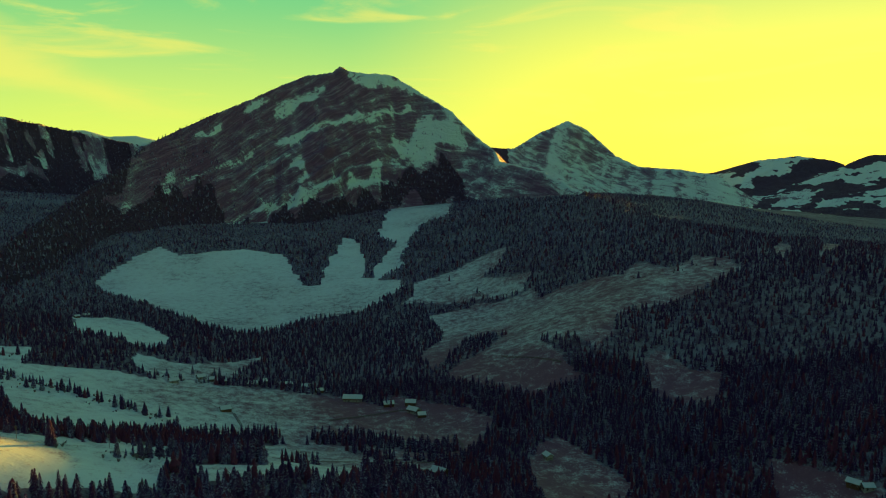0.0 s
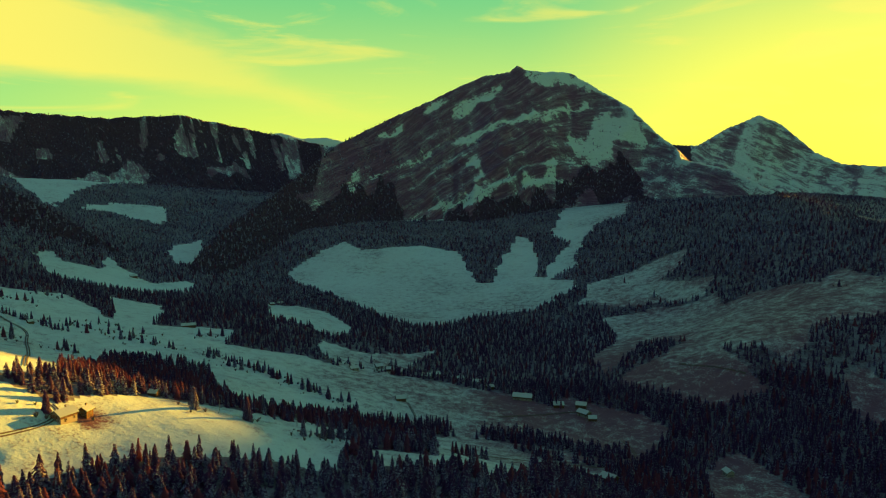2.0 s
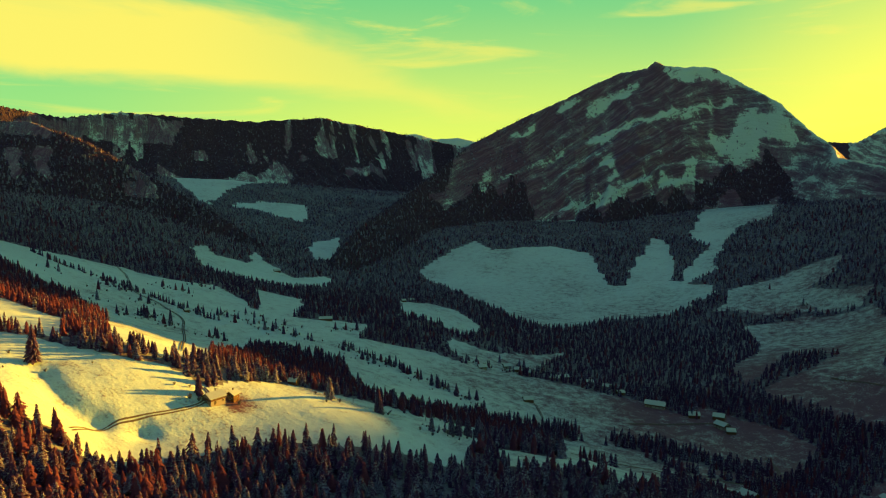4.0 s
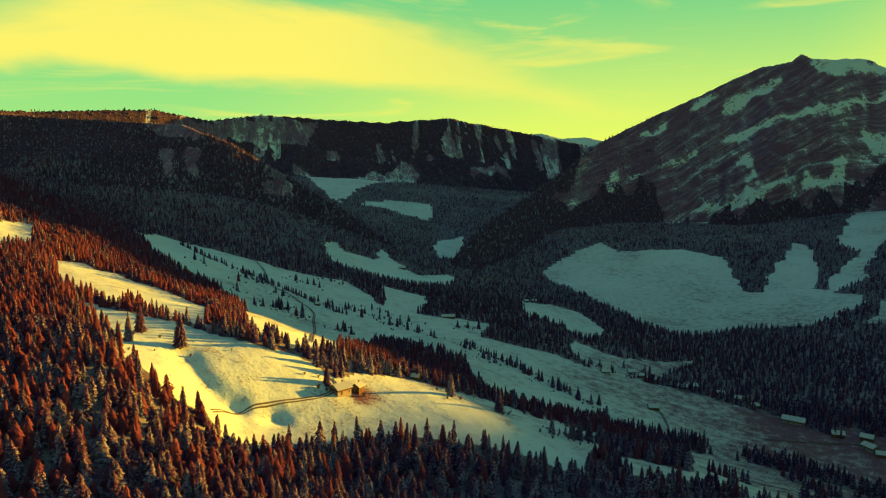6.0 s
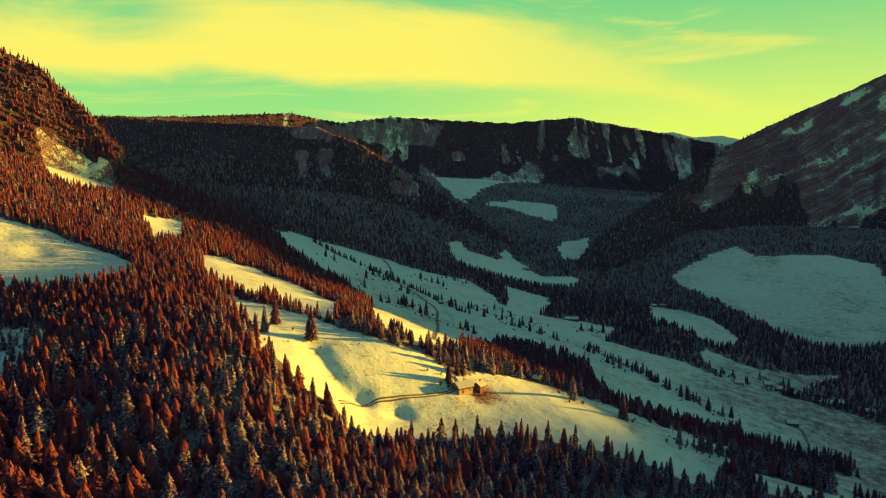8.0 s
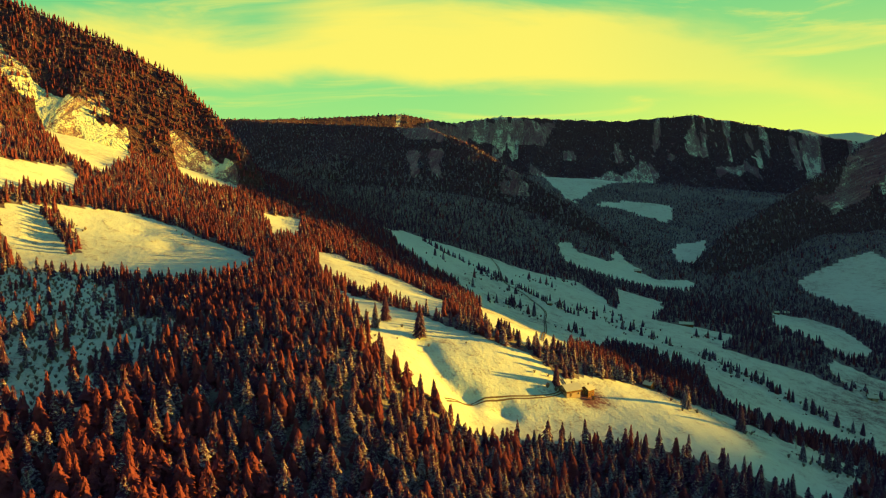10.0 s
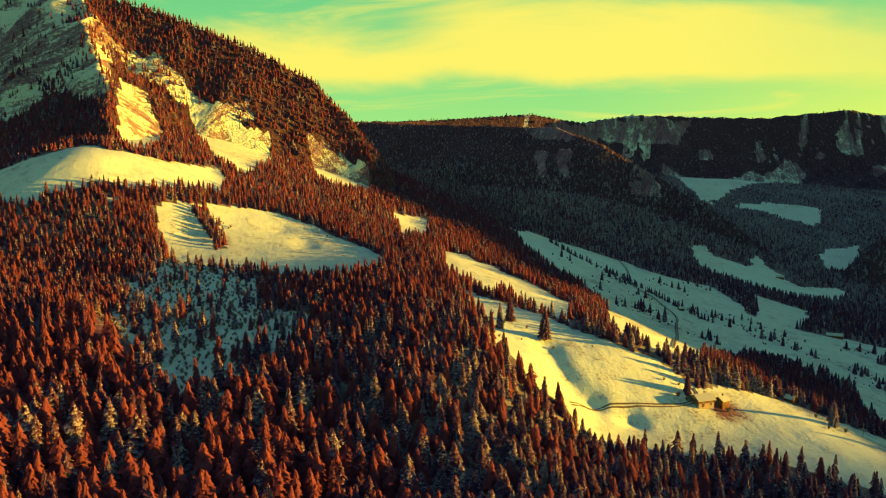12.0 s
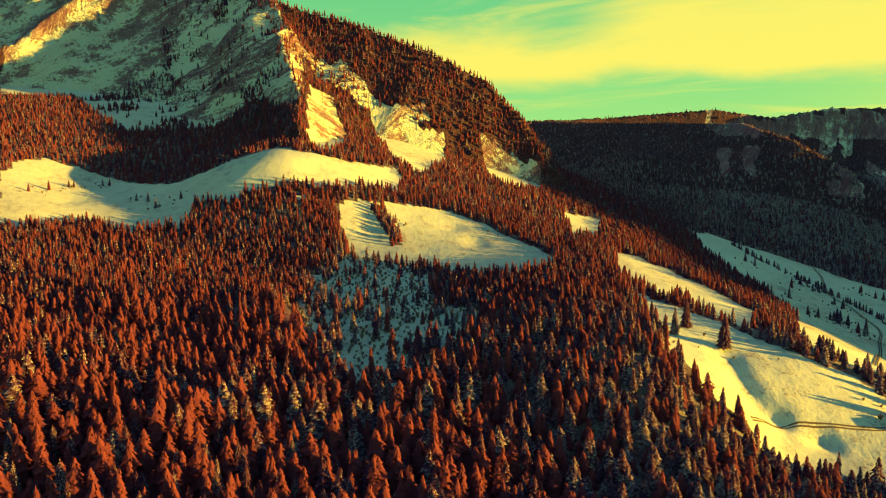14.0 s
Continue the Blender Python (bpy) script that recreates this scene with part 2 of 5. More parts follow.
EASTERN_SPOTS = [(330, 1973, 241), (460, 1844, 227), (494, 1522, 199), (506, 1252, 180), (542, 1126, 177), (552, 893, 158), (712, 1762, 94), (939, 1766, 90), (1500, 2598, 143), (744, 2595, 229), (236, 1074, 107), (217, 925, 96), (271, 858, 67), (401, 861, 98), (350, 606, 73), (275, 589, 37), (125, 709, 38), (90, 1046, 61), (45, 1599, 81), (157, 1492, 116), (258, 1630, 170)]
OUTER_SPOTS = [(0, 0, 135), (-147, 85, 150), (86, 235, 85), (-460, -386, 200), (0, -600, 125), (0, -2500, 100), (-1915, -1607, 500), (606, 350, 45), (2165, 1250, 120), (788, -139, 50), (2462, -434, 150), (450, -536, 70), (1607, -1915, 100), (-1302, 1093, 240), (-1813, 845, 250), (-1494, 131, 450), (-1449, -388, 450), (-1026, 2819, 200), (261, 2989, 180)]
MOUNTAINS = []
MOUNTAINS.append(dict(name="great", steep=1.1, reach=800, rib=170, rough=95, ledge=70, wind=7,
                  crest=[(-938, 1478, 117), (-969, 1692, 176), (-979, 1914, 232), (-954, 2093, 304), (-910, 2275, 398), (-801, 2421, 478), (-637, 2572, 579), (-501, 2704, 662), (-412, 2759, 682), (-387, 2773, 706), (-356, 2782, 689), (-189, 2844, 680), (-64, 2799, 599), (33, 2720, 533), (125, 2647, 434), (180, 2574, 390), (188, 2443, 347), (309, 2229, 312), (365, 2068, 267), (460, 1844, 227)]))
MOUNTAINS.append(dict(name="second", steep=0.8, reach=900, rib=150, rough=60, ledge=40, wind=7,
                  crest=[(136, 3898, 423), (258, 3891, 450), (379, 3932, 445), (543, 4013, 541), (684, 4043, 601), (789, 4023, 551), (920, 3893, 405), (1022, 3815, 348), (1162, 3618, 333), (1302, 3463, 306)]))
MOUNTAINS.append(dict(name="east", steep=0.35, reach=1500, rib=200, rough=40, ledge=0, wind=7,
                  crest=[(1421, 4375, 284), (1618, 4306, 324), (1773, 4136, 386), (1959, 4051, 410), (2106, 3977, 386), (2133, 3848, 354), (2169, 3713, 405), (2287, 3522, 410), (2700, 3217, 373)]))
MOUNTAINS.append(dict(name="far", steep=1.35, reach=340, rib=140, rough=80, ledge=0, wind=7,
                  crest=[(-3073, 1058, 536), (-3038, 1289, 539), (-3024, 1554, 553), (-2878, 1992, 585), (-2771, 2220, 545), (-2658, 2427, 580), (-2461, 2695, 565), (-2283, 2912, 556), (-2064, 3131, 586), (-1831, 3387, 526), (-1448, 3513, 443), (-1261, 3372, 467), (-1022, 3243, 535), (-798, 3202, 609)]))
MOUNTAINS.append(dict(name="snow", steep=0.5, reach=1500, rib=200, rough=50, ledge=0, wind=7,
                  crest=[(-2498, 4157, 537), (-2277, 4282, 546), (-2126, 4359, 563), (-2011, 4413, 529), (-1872, 4474, 537), (-1738, 4528, 503), (-1499, 4613, 469)]))
MOUNTAINS.append(dict(name="spur", steep=0.62, reach=520, rib=140, rough=48, ledge=0, wind=7,
                  crest=[(-2222, 595, 471), (-2140, 843, 463), (-1977, 1074, 451), (-1835, 1214, 440), (-1717, 1294, 433), (-1561, 1329, 376), (-1388, 1369, 287), (-1238, 1375, 219), (-1120, 1383, 156), (-1023, 1383, 100)]))
MOUNTAINS.append(dict(name="shoulder", steep=0.95, reach=260, rib=70, rough=22, ledge=0, wind=26,
                  crest=[(-1439, 50, 632), (-1339, 63, 565), (-1238, 74, 496), (-1117, 78, 424), (-997, 77, 359), (-927, 76, 319)]))
MOUNTAINS.append(dict(name="left", steep=1.15, reach=520, rib=95, rough=36, ledge=30, wind=14,
                  crest=[(-2550, -800, 1110), (-2200, -520, 985), (-1900, -270, 880), (-1649, -58, 724), (-1419, 64, 617), (-1335, 200, 566), (-1264, 306, 516), (-1198, 389, 460), (-1153, 429, 406), (-1109, 457, 352), (-1073, 491, 282), (-1029, 556, 251), (-973, 632, 209)]))

MEADOWS = []
MEADOWS.append([(-529, 298), (-497, 302), (-478, 310), (-445, 317), (-420, 319), (-402, 325), (-380, 332), (-365, 345), (-352, 354), (-332, 358), (-327, 380), (-320, 416), (-288, 443), (-262, 481), (-216, 482), (-190, 510), (-160, 388), (-187, 385), (-213, 379), (-229, 366), (-247, 355), (-264, 343), (-276, 323), (-287, 303), (-297, 282), (-302, 258), (-304, 250), (-327, 257), (-339, 244), (-352, 242), (-367, 241), (-387, 240)])
MEADOWS.append([(-960, 790), (-923, 824), (-851, 836), (-800, 895), (-717, 858), (-642, 801), (-587, 811), (-549, 840), (-508, 867), (-468, 798), (-444, 651), (-486, 650), (-506, 628), (-430, 501), (-339, 355), (-343, 337), (-376, 357), (-405, 354), (-631, 540), (-637, 520)])
MEADOWS.append([(-998, 651), (-1007, 699), (-984, 727), (-963, 781), (-900, 826), (-812, 864), (-649, 691), (-450, 452), (-401, 379), (-418, 365), (-637, 540), (-729, 572), (-767, 566), (-828, 583)])
MEADOWS.append([(-503, 757), (-465, 793), (-421, 815), (-380, 829), (-347, 825), (-305, 834), (-245, 855), (-211, 863), (-138, 850), (-103, 841), (-50, 813), (-8, 820), (27, 802), (52, 762), (52, 748), (19, 652), (-17, 645), (-53, 643), (-83, 685), (-126, 651), (-148, 642), (-168, 701), (-194, 680), (-236, 646), (-255, 671), (-260, 616), (-289, 616), (-326, 629), (-350, 628), (-412, 666), (-440, 665)])
MEADOWS.append([(-433, 700), (-385, 692), (-326, 682), (-282, 677), (-242, 562), (-258, 540), (-267, 497), (-305, 518), (-363, 592)])
MEADOWS.append([(-316, 434), (-285, 437), (-263, 472), (-256, 534), (-241, 627), (-220, 617), (-189, 449), (-200, 416), (-206, 397), (-222, 383), (-239, 371), (-262, 359)])
MEADOWS.append([(-171, 655), (-138, 686), (-98, 676), (-62, 639), (-51, 452), (-75, 427), (-106, 436)])
MEADOWS.append([(-168, 449), (-152, 462), (-122, 471), (-117, 558), (-99, 618), (-62, 632), (-33, 631), (-5, 632), (-8, 570), (-55, 564), (-74, 461), (-104, 428), (-138, 418)])
MEADOWS.append([(-397, 924), (-336, 919), (-283, 971), (-257, 1018), (-262, 863), (-309, 804), (-388, 883)])
MEADOWS.append([(-626, 1204), (-585, 1253), (-510, 1213), (-404, 1054), (-386, 959), (-429, 977), (-480, 1006), (-513, 994)])
MEADOWS.append([(-1061, 1130), (-1077, 1186), (-1021, 1161), (-975, 1204), (-1061, 1327), (-959, 1254), (-879, 1220), (-858, 1328), (-813, 1279), (-781, 1082), (-838, 1063), (-903, 1040), (-972, 1048)])
MEADOWS.append([(-763, 954), (-676, 966), (-558, 782), (-620, 796)])
MEADOWS.append([(-1103, 1594), (-1119, 1682), (-1102, 1768), (-936, 1476), (-1010, 1493)])
MEADOWS.append([(-710, 381), (-703, 402), (-670, 396), (-656, 410), (-619, 403), (-591, 415), (-516, 392), (-496, 395), (-421, 325), (-471, 330), (-508, 330), (-517, 315), (-556, 317), (-587, 314)])
MEADOWS.append([(-846, 344), (-831, 366), (-744, 321), (-752, 308)])
MEADOWS.append([(-909, 418), (-905, 460), (-766, 386), (-791, 369)])
MEADOWS.append([(-733, 231), (-713, 251), (-688, 271), (-641, 281), (-609, 266), (-591, 223), (-609, 205), (-602, 188)])
MEADOWS.append([(-769, 252), (-758, 273), (-693, 246), (-708, 231)])
MEADOWS.append([(-981, -293), (-1042, -284), (-1064, -263), (-1048, -226), (-1029, -189), (-985, -142), (-950, -79), (-938, -31), (-937, 3), (-949, 31), (-920, 64), (-911, 104), (-943, 182), (-899, 177), (-824, 158), (-825, 119), (-827, 69), (-816, 49), (-838, 26), (-840, 1), (-837, -17), (-832, -29), (-847, -47), (-851, -63), (-819, -70), (-801, -74), (-800, -91), (-806, -108), (-800, -129), (-839, -168), (-826, -181), (-802, -212), (-775, -225), (-789, -239)])
MEADOWS.append([(-807, 92), (-828, 120), (-827, 159), (-821, 198), (-819, 224), (-785, 248), (-762, 274), (-713, 288), (-645, 281), (-613, 221), (-623, 171), (-655, 152), (-672, 128), (-699, 100), (-732, 88)])
MEADOWS.append([(-908, 411), (-904, 447), (-872, 440), (-758, 347)])
MEADOWS.append([(-1210, 91), (-1198, 130), (-1151, 133), (-1120, 146), (-949, 102), (-945, 76), (-1005, 74)])
MEADOWS.append([(-1211, 192), (-1191, 231), (-1157, 266), (-1157, 280), (-1154, 303), (-1050, 277), (-941, 212), (-1022, 189), (-1157, 196)])
MEADOWS.append([(-1138, 360), (-1124, 384), (-1088, 448), (-1015, 409), (-1005, 352), (-1028, 343)])
MEADOWS.append([(-2363, 2337), (-2221, 2462), (-2152, 2578), (-2108, 2823), (-2011, 2828), (-1852, 2402), (-1733, 2043), (-1617, 1791), (-1560, 1974), (-1438, 2091), (-1277, 1842), (-1495, 1877), (-1662, 1813)])
MEADOWS.append([(-1838, 3006), (-1753, 3187), (-1707, 3161), (-1813, 2966)])
MEADOWS.append([(-1688, 1189), (-1651, 1206), (-1562, 1130), (-1593, 1131)])
MEADOWS.append([(-1646, 1230), (-1617, 1257), (-1530, 1183), (-1549, 1172)])
MEADOWS.append([(-772, 1574), (-768, 1689), (-713, 1823), (-646, 1777), (-514, 1870), (-405, 1844), (-341, 1674), (-311, 1588), (-265, 1600), (-283, 1704), (-276, 1998), (-240, 1958), (-191, 1787), (-183, 1628), (-92, 1587), (-87, 1525), (-155, 1400), (-263, 1366), (-331, 1204), (-414, 1253), (-560, 1407)])
MEADOWS.append([(-180, 2494), (-96, 2515), (41, 2495), (8, 2087), (-65, 2001), (-89, 1852), (-101, 1713), (-144, 1596), (-171, 1688), (-120, 1879), (-179, 1976), (-171, 2283)])
MEADOWS.append([(186, 2509), (282, 2251), (281, 2200), (197, 2317), (106, 2385), (85, 2499), (179, 2405)])
MEADOWS.append([(-54, 1560), (21, 1626), (86, 1664), (146, 1683), (117, 1554), (90, 1511), (133, 1462), (177, 1445), (148, 1383), (74, 1415), (-4, 1416), (-83, 1419), (-63, 1480)])
MEADOWS.append([(171, 1305), (223, 1313), (267, 1276), (308, 1243), (348, 1281), (384, 1175), (428, 1240), (457, 1164), (457, 1108), (387, 1055), (336, 1023), (269, 1015), (237, 982), (180, 1052)])
MEADOWS.append([(-25, 1348), (73, 1397), (126, 1376), (170, 1381), (192, 1124), (239, 990), (225, 929), (196, 895), (169, 945), (148, 953), (129, 977), (152, 883), (165, 842), (109, 818), (78, 837), (46, 866), (5, 901), (12, 953), (61, 1001), (99, 1073), (59, 1120), (15, 1131)])
MEADOWS.append([(-37, 1077), (15, 1181), (41, 1125), (-18, 943)])
MEADOWS.append([(243, 871), (281, 894), (298, 848), (326, 825), (291, 749), (256, 769), (234, 800)])
MEADOWS.append([(-57, 857), (-16, 830), (30, 806), (56, 766), (37, 695), (-4, 666), (-42, 630), (-76, 708)])
MEADOWS.append([(91, 696), (118, 713), (143, 665), (163, 618), (159, 582), (111, 519), (74, 490), (81, 639)])
MEADOWS.append([(292, 628), (315, 594), (335, 574), (353, 556), (347, 546), (317, 540), (294, 548), (269, 554)])
MEADOWS.append([(166, 2505), (213, 2373), (286, 2225), (357, 2086), (331, 1978), (278, 2162), (237, 2249), (174, 2350)])
MEADOWS.append([(561, 1971), (725, 2160), (488, 1506)])
MEADOWS.append([(543, 1196), (592, 1251), (580, 1195), (525, 1107)])
MEADOWS.append([(1085, 2120), (631, 1142), (572, 1089)])
ROCKS = []
ROCKS.append([(-935, 1960), (-930, 2240), (-825, 2430), (-601, 2577), (-394, 2759), (-212, 2815), (20, 2715), (177, 2556), (7, 2624), (-205, 2557), (-224, 2475), (-338, 2351), (-415, 2224), (-587, 2237), (-693, 2226), (-811, 2214)])
ROCKS.append([(-1689, -486), (-1389, 42), (-1296, 94), (-1107, 71), (-1229, -38), (-1258, -144), (-1376, -229), (-1429, -418)])
ROCKS.append([(-1295, 84), (-1274, 149), (-1198, 232), (-1184, 277), (-1160, 280), (-1189, 221), (-1217, 160), (-1250, 108)])
ROCKS.append([(-1788, 1222), (-2819, 2032), (-2798, 2142), (-2674, 2290), (-2673, 2237), (-1641, 1274), (-1718, 1218)])
ROCKS.append([(-1447, 1344), (-2407, 2340), (-1389, 1360), (-1416, 1327)])
ROCKS.append([(-1428, 1300), (-1394, 1357), (-1354, 1328), (-1396, 1289)])
ROCKS.append([(-2744, 2226), (-2648, 2418), (-2489, 2639), (-2442, 2511), (-2635, 2266)])
SPARSE = [
    [(-683, 76), (-663, 105), (-642, 133), (-499, 120), (-390, 74), (-427, 53), (-515, 41)],
    [(-597, 16), (-507, 28), (-453, 39), (-429, 23), (-470, 15)],
]
COPSES = []
COPSES.append([(-829, 31), (-824, 74), (-817, 93), (-827, 148), (-834, 208), (-794, 252), (-748, 267), (-678, 295), (-694, 327), (-821, 358), (-880, 323), (-904, 274), (-896, 224), (-860, 169), (-843, 92), (-841, 32)])
COPSES.append([(-810, 128), (-818, 144), (-728, 146), (-723, 134)])
COPSES.append([(-366, 352), (-348, 350), (-330, 376), (-309, 432), (-263, 468), (-220, 520), (-206, 600), (-163, 690), (-168, 716), (-226, 668), (-252, 610), (-275, 548), (-316, 498), (-348, 446), (-372, 395)])
COPSES.append([(-132, 712), (-89, 729), (-42, 705), (15, 705), (19, 679), (-25, 669), (-78, 690), (-125, 691)])
COPSES.append([(-136, 577), (-118, 602), (-104, 576), (-112, 560)])
COPSES.append([(-439, 366), (-405, 358), (-370, 362), (-356, 350), (-374, 332), (-400, 338)])
# lasting snow on the great mountain: slabs between the beds, gullies and aprons under the face
SNOWFIELDS = []
SNOWFIELDS.append([(-580, 2558), (-547, 2601), (-486, 2646), (-436, 2691), (-426, 2675), (-460, 2614), (-517, 2585), (-554, 2533), (-580, 2527)])
SNOWFIELDS.append([(-557, 2448), (-510, 2479), (-464, 2514), (-390, 2562), (-316, 2628), (-223, 2694), (-126, 2767), (-118, 2756), (-208, 2685), (-312, 2597), (-387, 2542), (-458, 2480), (-503, 2437), (-548, 2434)])
SNOWFIELDS.append([(-816, 2367), (-762, 2416), (-729, 2439), (-726, 2426), (-757, 2399), (-803, 2345)])
SNOWFIELDS.append([(-810, 2230), (-761, 2265), (-684, 2339), (-622, 2393), (-611, 2388), (-652, 2357), (-676, 2332), (-729, 2279), (-786, 2230)])
SNOWFIELDS.append([(-842, 2238), (-829, 2255), (-810, 2227), (-812, 2178), (-820, 2111), (-826, 2061), (-836, 2020), (-849, 2037), (-851, 2107), (-842, 2161), (-837, 2196)])
SNOWFIELDS.append([(-939, 1971), (-924, 1988), (-896, 1937), (-902, 1921), (-924, 1943)])
SNOWFIELDS.append([(-844, 1630), (-859, 1707), (-880, 1826), (-884, 1948), (-860, 1915), (-840, 1795), (-832, 1685), (-829, 1619)])
SNOWFIELDS.append([(-600, 2247), (-541, 2254), (-470, 2266), (-425, 2287), (-374, 2360), (-353, 2389), (-345, 2370), (-320, 2384), (-320, 2349), (-370, 2325), (-392, 2275), (-402, 2225), (-414, 2215), (-429, 2239), (-448, 2208), (-513, 2232), (-586, 2230)])
SNOWFIELDS.append([(-318, 2416), (-257, 2453), (-242, 2508), (-227, 2540), (-207, 2519), (-212, 2493), (-244, 2440), (-253, 2393), (-273, 2410), (-308, 2378)])
SNOWFIELDS.append([(-190, 2634), (-121, 2653), (-95, 2721), (-66, 2735), (7, 2702), (78, 2656), (92, 2633), (21, 2636), (-28, 2632), (-35, 2598), (-70, 2592), (-97, 2574), (-146, 2595)])
SNOWFIELDS.append([(-367, 2765), (-290, 2805), (-203, 2835), (-150, 2820), (-80, 2800), (-157, 2795), (-215, 2785), (-270, 2747), (-328, 2739)])
SNOWFIELDS.append([(-527, 2397), (-466, 2385), (-411, 2314), (-416, 2303), (-457, 2290), (-437, 2320), (-474, 2352)])
SNOWFIELDS.append([(-678, 2521), (-610, 2576), (-598, 2570), (-631, 2519), (-658, 2492), (-673, 2500)])
HOLLOWS = [
    [(-731, 60), (-660, 148), (-484, 145), (-402, 110), (-374, 70), (-391, 42), (-515, 17)],
]

# hollows in the meadows: place, radius, depth
DIPS = [(-383, 281, 9, 3.6), (-369, 276, 9, 3.6), (-357, 274, 9, 3.6), (-347, 274, 9, 3.6), (-338, 277, 9, 3.6), (-334, 282, 9, 3.6), (-322, 294, 8, 2.6), (-317, 297, 8, 2.6), (-761, 116, 13, 2.2), (-770, 211, 13, 2.2), (-734, 223, 13, 2.2), (-716, 226, 13, 2.2), (-910, -204, 18, 2.5), (-929, -122, 18, 2.5), (-873, -73, 18, 2.5), (-873, 73, 18, 2.5), (-940, 800, 16, 2.0), (-678, 757, 16, 2.0), (-588, 574, 16, 2.0), (-605, 743, 16, 2.0)]
DIPS += [(-985, -180, 100, 9.0), (-955, -100, 60, 6.0), (-545, 11, 15, -7.0), (-520, 15, 15, -8.0), (-495, 19, 14, -8.0), (-470, 23, 13, -6.0)]

# tracks: width and the line they follow
TRACKS = [
    (2.8, [(-331.4, 260.4), (-332.3, 285.0), (-322.7, 314.3), (-315.7, 335.5), (-317.5, 346.8), (-322.9, 355.5), (-328.7, 356.8)]),
    (3.0, [(-920.7, 821.7), (-853.4, 777.0), (-767.6, 704.1), (-725.1, 675.4), (-696.0, 679.2), (-660.1, 664.6), (-630.0, 656.6), (-593.6, 614.7), (-547.5, 570.4), (-385.5, 397.2)]),
    (3.0, [(-123.9, 767.0), (-96.0, 786.3), (-67.0, 800.3), (-37.5, 810.3)]),
    (3.0, [(-145.8, 599.4), (-116.8, 604.9), (-61.0, 626.5), (-27.6, 625.6), (-4.5, 632.3), (14.1, 656.5), (22.3, 685.7), (17.3, 712.9), (9.7, 732.0)]),
    (2.4, [(-37.3, 616.2), (-21.2, 584.3), (-8.1, 582.2)]),
    (2.6, [(-224.7, 757.1), (-203.3, 714.4)]),
    (2.4, [(142.0, 887.1), (151.5, 880.9), (72.8, 951.3), (87.3, 944.6)]),
]
# buildings: kind, place, length, width, wall height, turn
BUILDINGS = [("chalet", -314.2, 349.9, 11, 8.5, 4.2, 79), ("annex", -310.5, 363.5, 6, 5.5, 4.2, 93), ("farm", -106.3, 840.0, 26, 12, 5, -4), ("barn", -2.6, 585.4, 13, 9, 3.6, -34), ("barn", -233.2, 758.9, 11, 8, 3.2, 27), ("house", -295.2, 866.3, 11, 9, 4.5, 38), ("house", -264.7, 861.3, 12, 9, 5, -12), ("house", -281.9, 862.8, 9, 8, 4, 23), ("house", -232.1, 866.8, 14, 9, 4, 6), ("house", -223.3, 878.3, 12, 9, 4.5, 39), ("house", -192.5, 878.3, 13, 9, 4.2, 24), ("house", -168.9, 875.6, 11, 9, 4.5, -9), ("house", -315.2, 830.6, 12, 9, 4, 35)]
BUILDINGS += [("house", -150.3, 862.7, 10, 8, 4.5, 39), ("farm", -32.8, 800.1, 15, 10, 5, -37), ("barn", -23.4, 788.3, 9, 7, 3, 11), ("barn", -37.0, 823.7, 12, 8, 3.6, -7), ("barn", -62.8, 822.0, 12, 8, 3.4, 14), ("barn", -617.4, 1207.7, 8, 6, 3, 42), ("house", -617.8, 1241.5, 12, 9, 4.2, 26), ("barn", -655.1, 686.6, 6, 5, 2.6, 63), ("barn", -311.9, 431.2, 6, 5, 2.6, 5), ("barn", -549.7, 837.3, 18, 7, 2.6, 37), ("barn", -921.5, 1226.2, 14, 8, 3.2, 41), ("house", 99.8, 663.4, 10, 8, 5, -68), ("house", 333.4, 565.5, 12, 9, 4.5, -50)]
BUILDINGS += [("house", 339.9, 558.5, 10, 8, 4, -1)]
YARD = (-306, 363)
POLES = [(-222.9, 613.4, 15), (-224.9, 474.2, 9), (-216.4, 606.4, 9), (-322.8, 403.8, 9), (-267.6, 441.7, 8)]

# hedgerows between the fields: height, width, line
HEDGES = [
    (11, 4, [(-460, 737), (-427, 729), (-395, 723), (-358, 715), (-324, 708), (-284, 688)]),
    (13, 16, [(-376, 573), (-281, 477), (-247, 487), (-220, 509), (-212, 560)]),
    (12, 14, [(-208, 545), (-212, 587), (-199, 627), (-180, 662), (-160, 695)]),
    (10, 5, [(-207, 450), (-190, 476), (-176, 520), (-164, 621)]),
    (10, 7, [(-363, 849), (-312, 847), (-275, 857), (-232, 866)]),
    (11, 4, [(-962, 708), (-867, 688), (-781, 690), (-693, 692), (-615, 696)]),
    (12, 10, [(-129, 689), (-113, 697), (-88, 710)]),
]
FENCE = [(-310, 431), (-278, 424), (-258, 438), (-241, 448), (-231, 462)]

# trees that stand alone or in rows in the fields: place and height
FIELD_TREES_A = [(-743, 633, 16), (-744, 665, 16), (-744, 674, 16), (-745, 684, 16), (-702, 659, 16), (-691, 661, 16), (-633, 561, 16), (-634, 575, 16), (-640, 596, 16), (-632, 600, 16), (-613, 607, 16), (-605, 608, 16), (-665, 699, 16), (-655, 707, 16), (-646, 706, 16), (-559, 619, 16), (-552, 624, 16), (-633, 717, 16), (-611, 730, 16), (-583, 726, 16), (-558, 715, 16), (-549, 719, 16), (-532, 718, 16), (-517, 722, 16), (-498, 720, 16), (-774, 766, 16), (-757, 774, 16), (-754, 784, 16), (-736, 777, 16), (-512, 803, 16)]
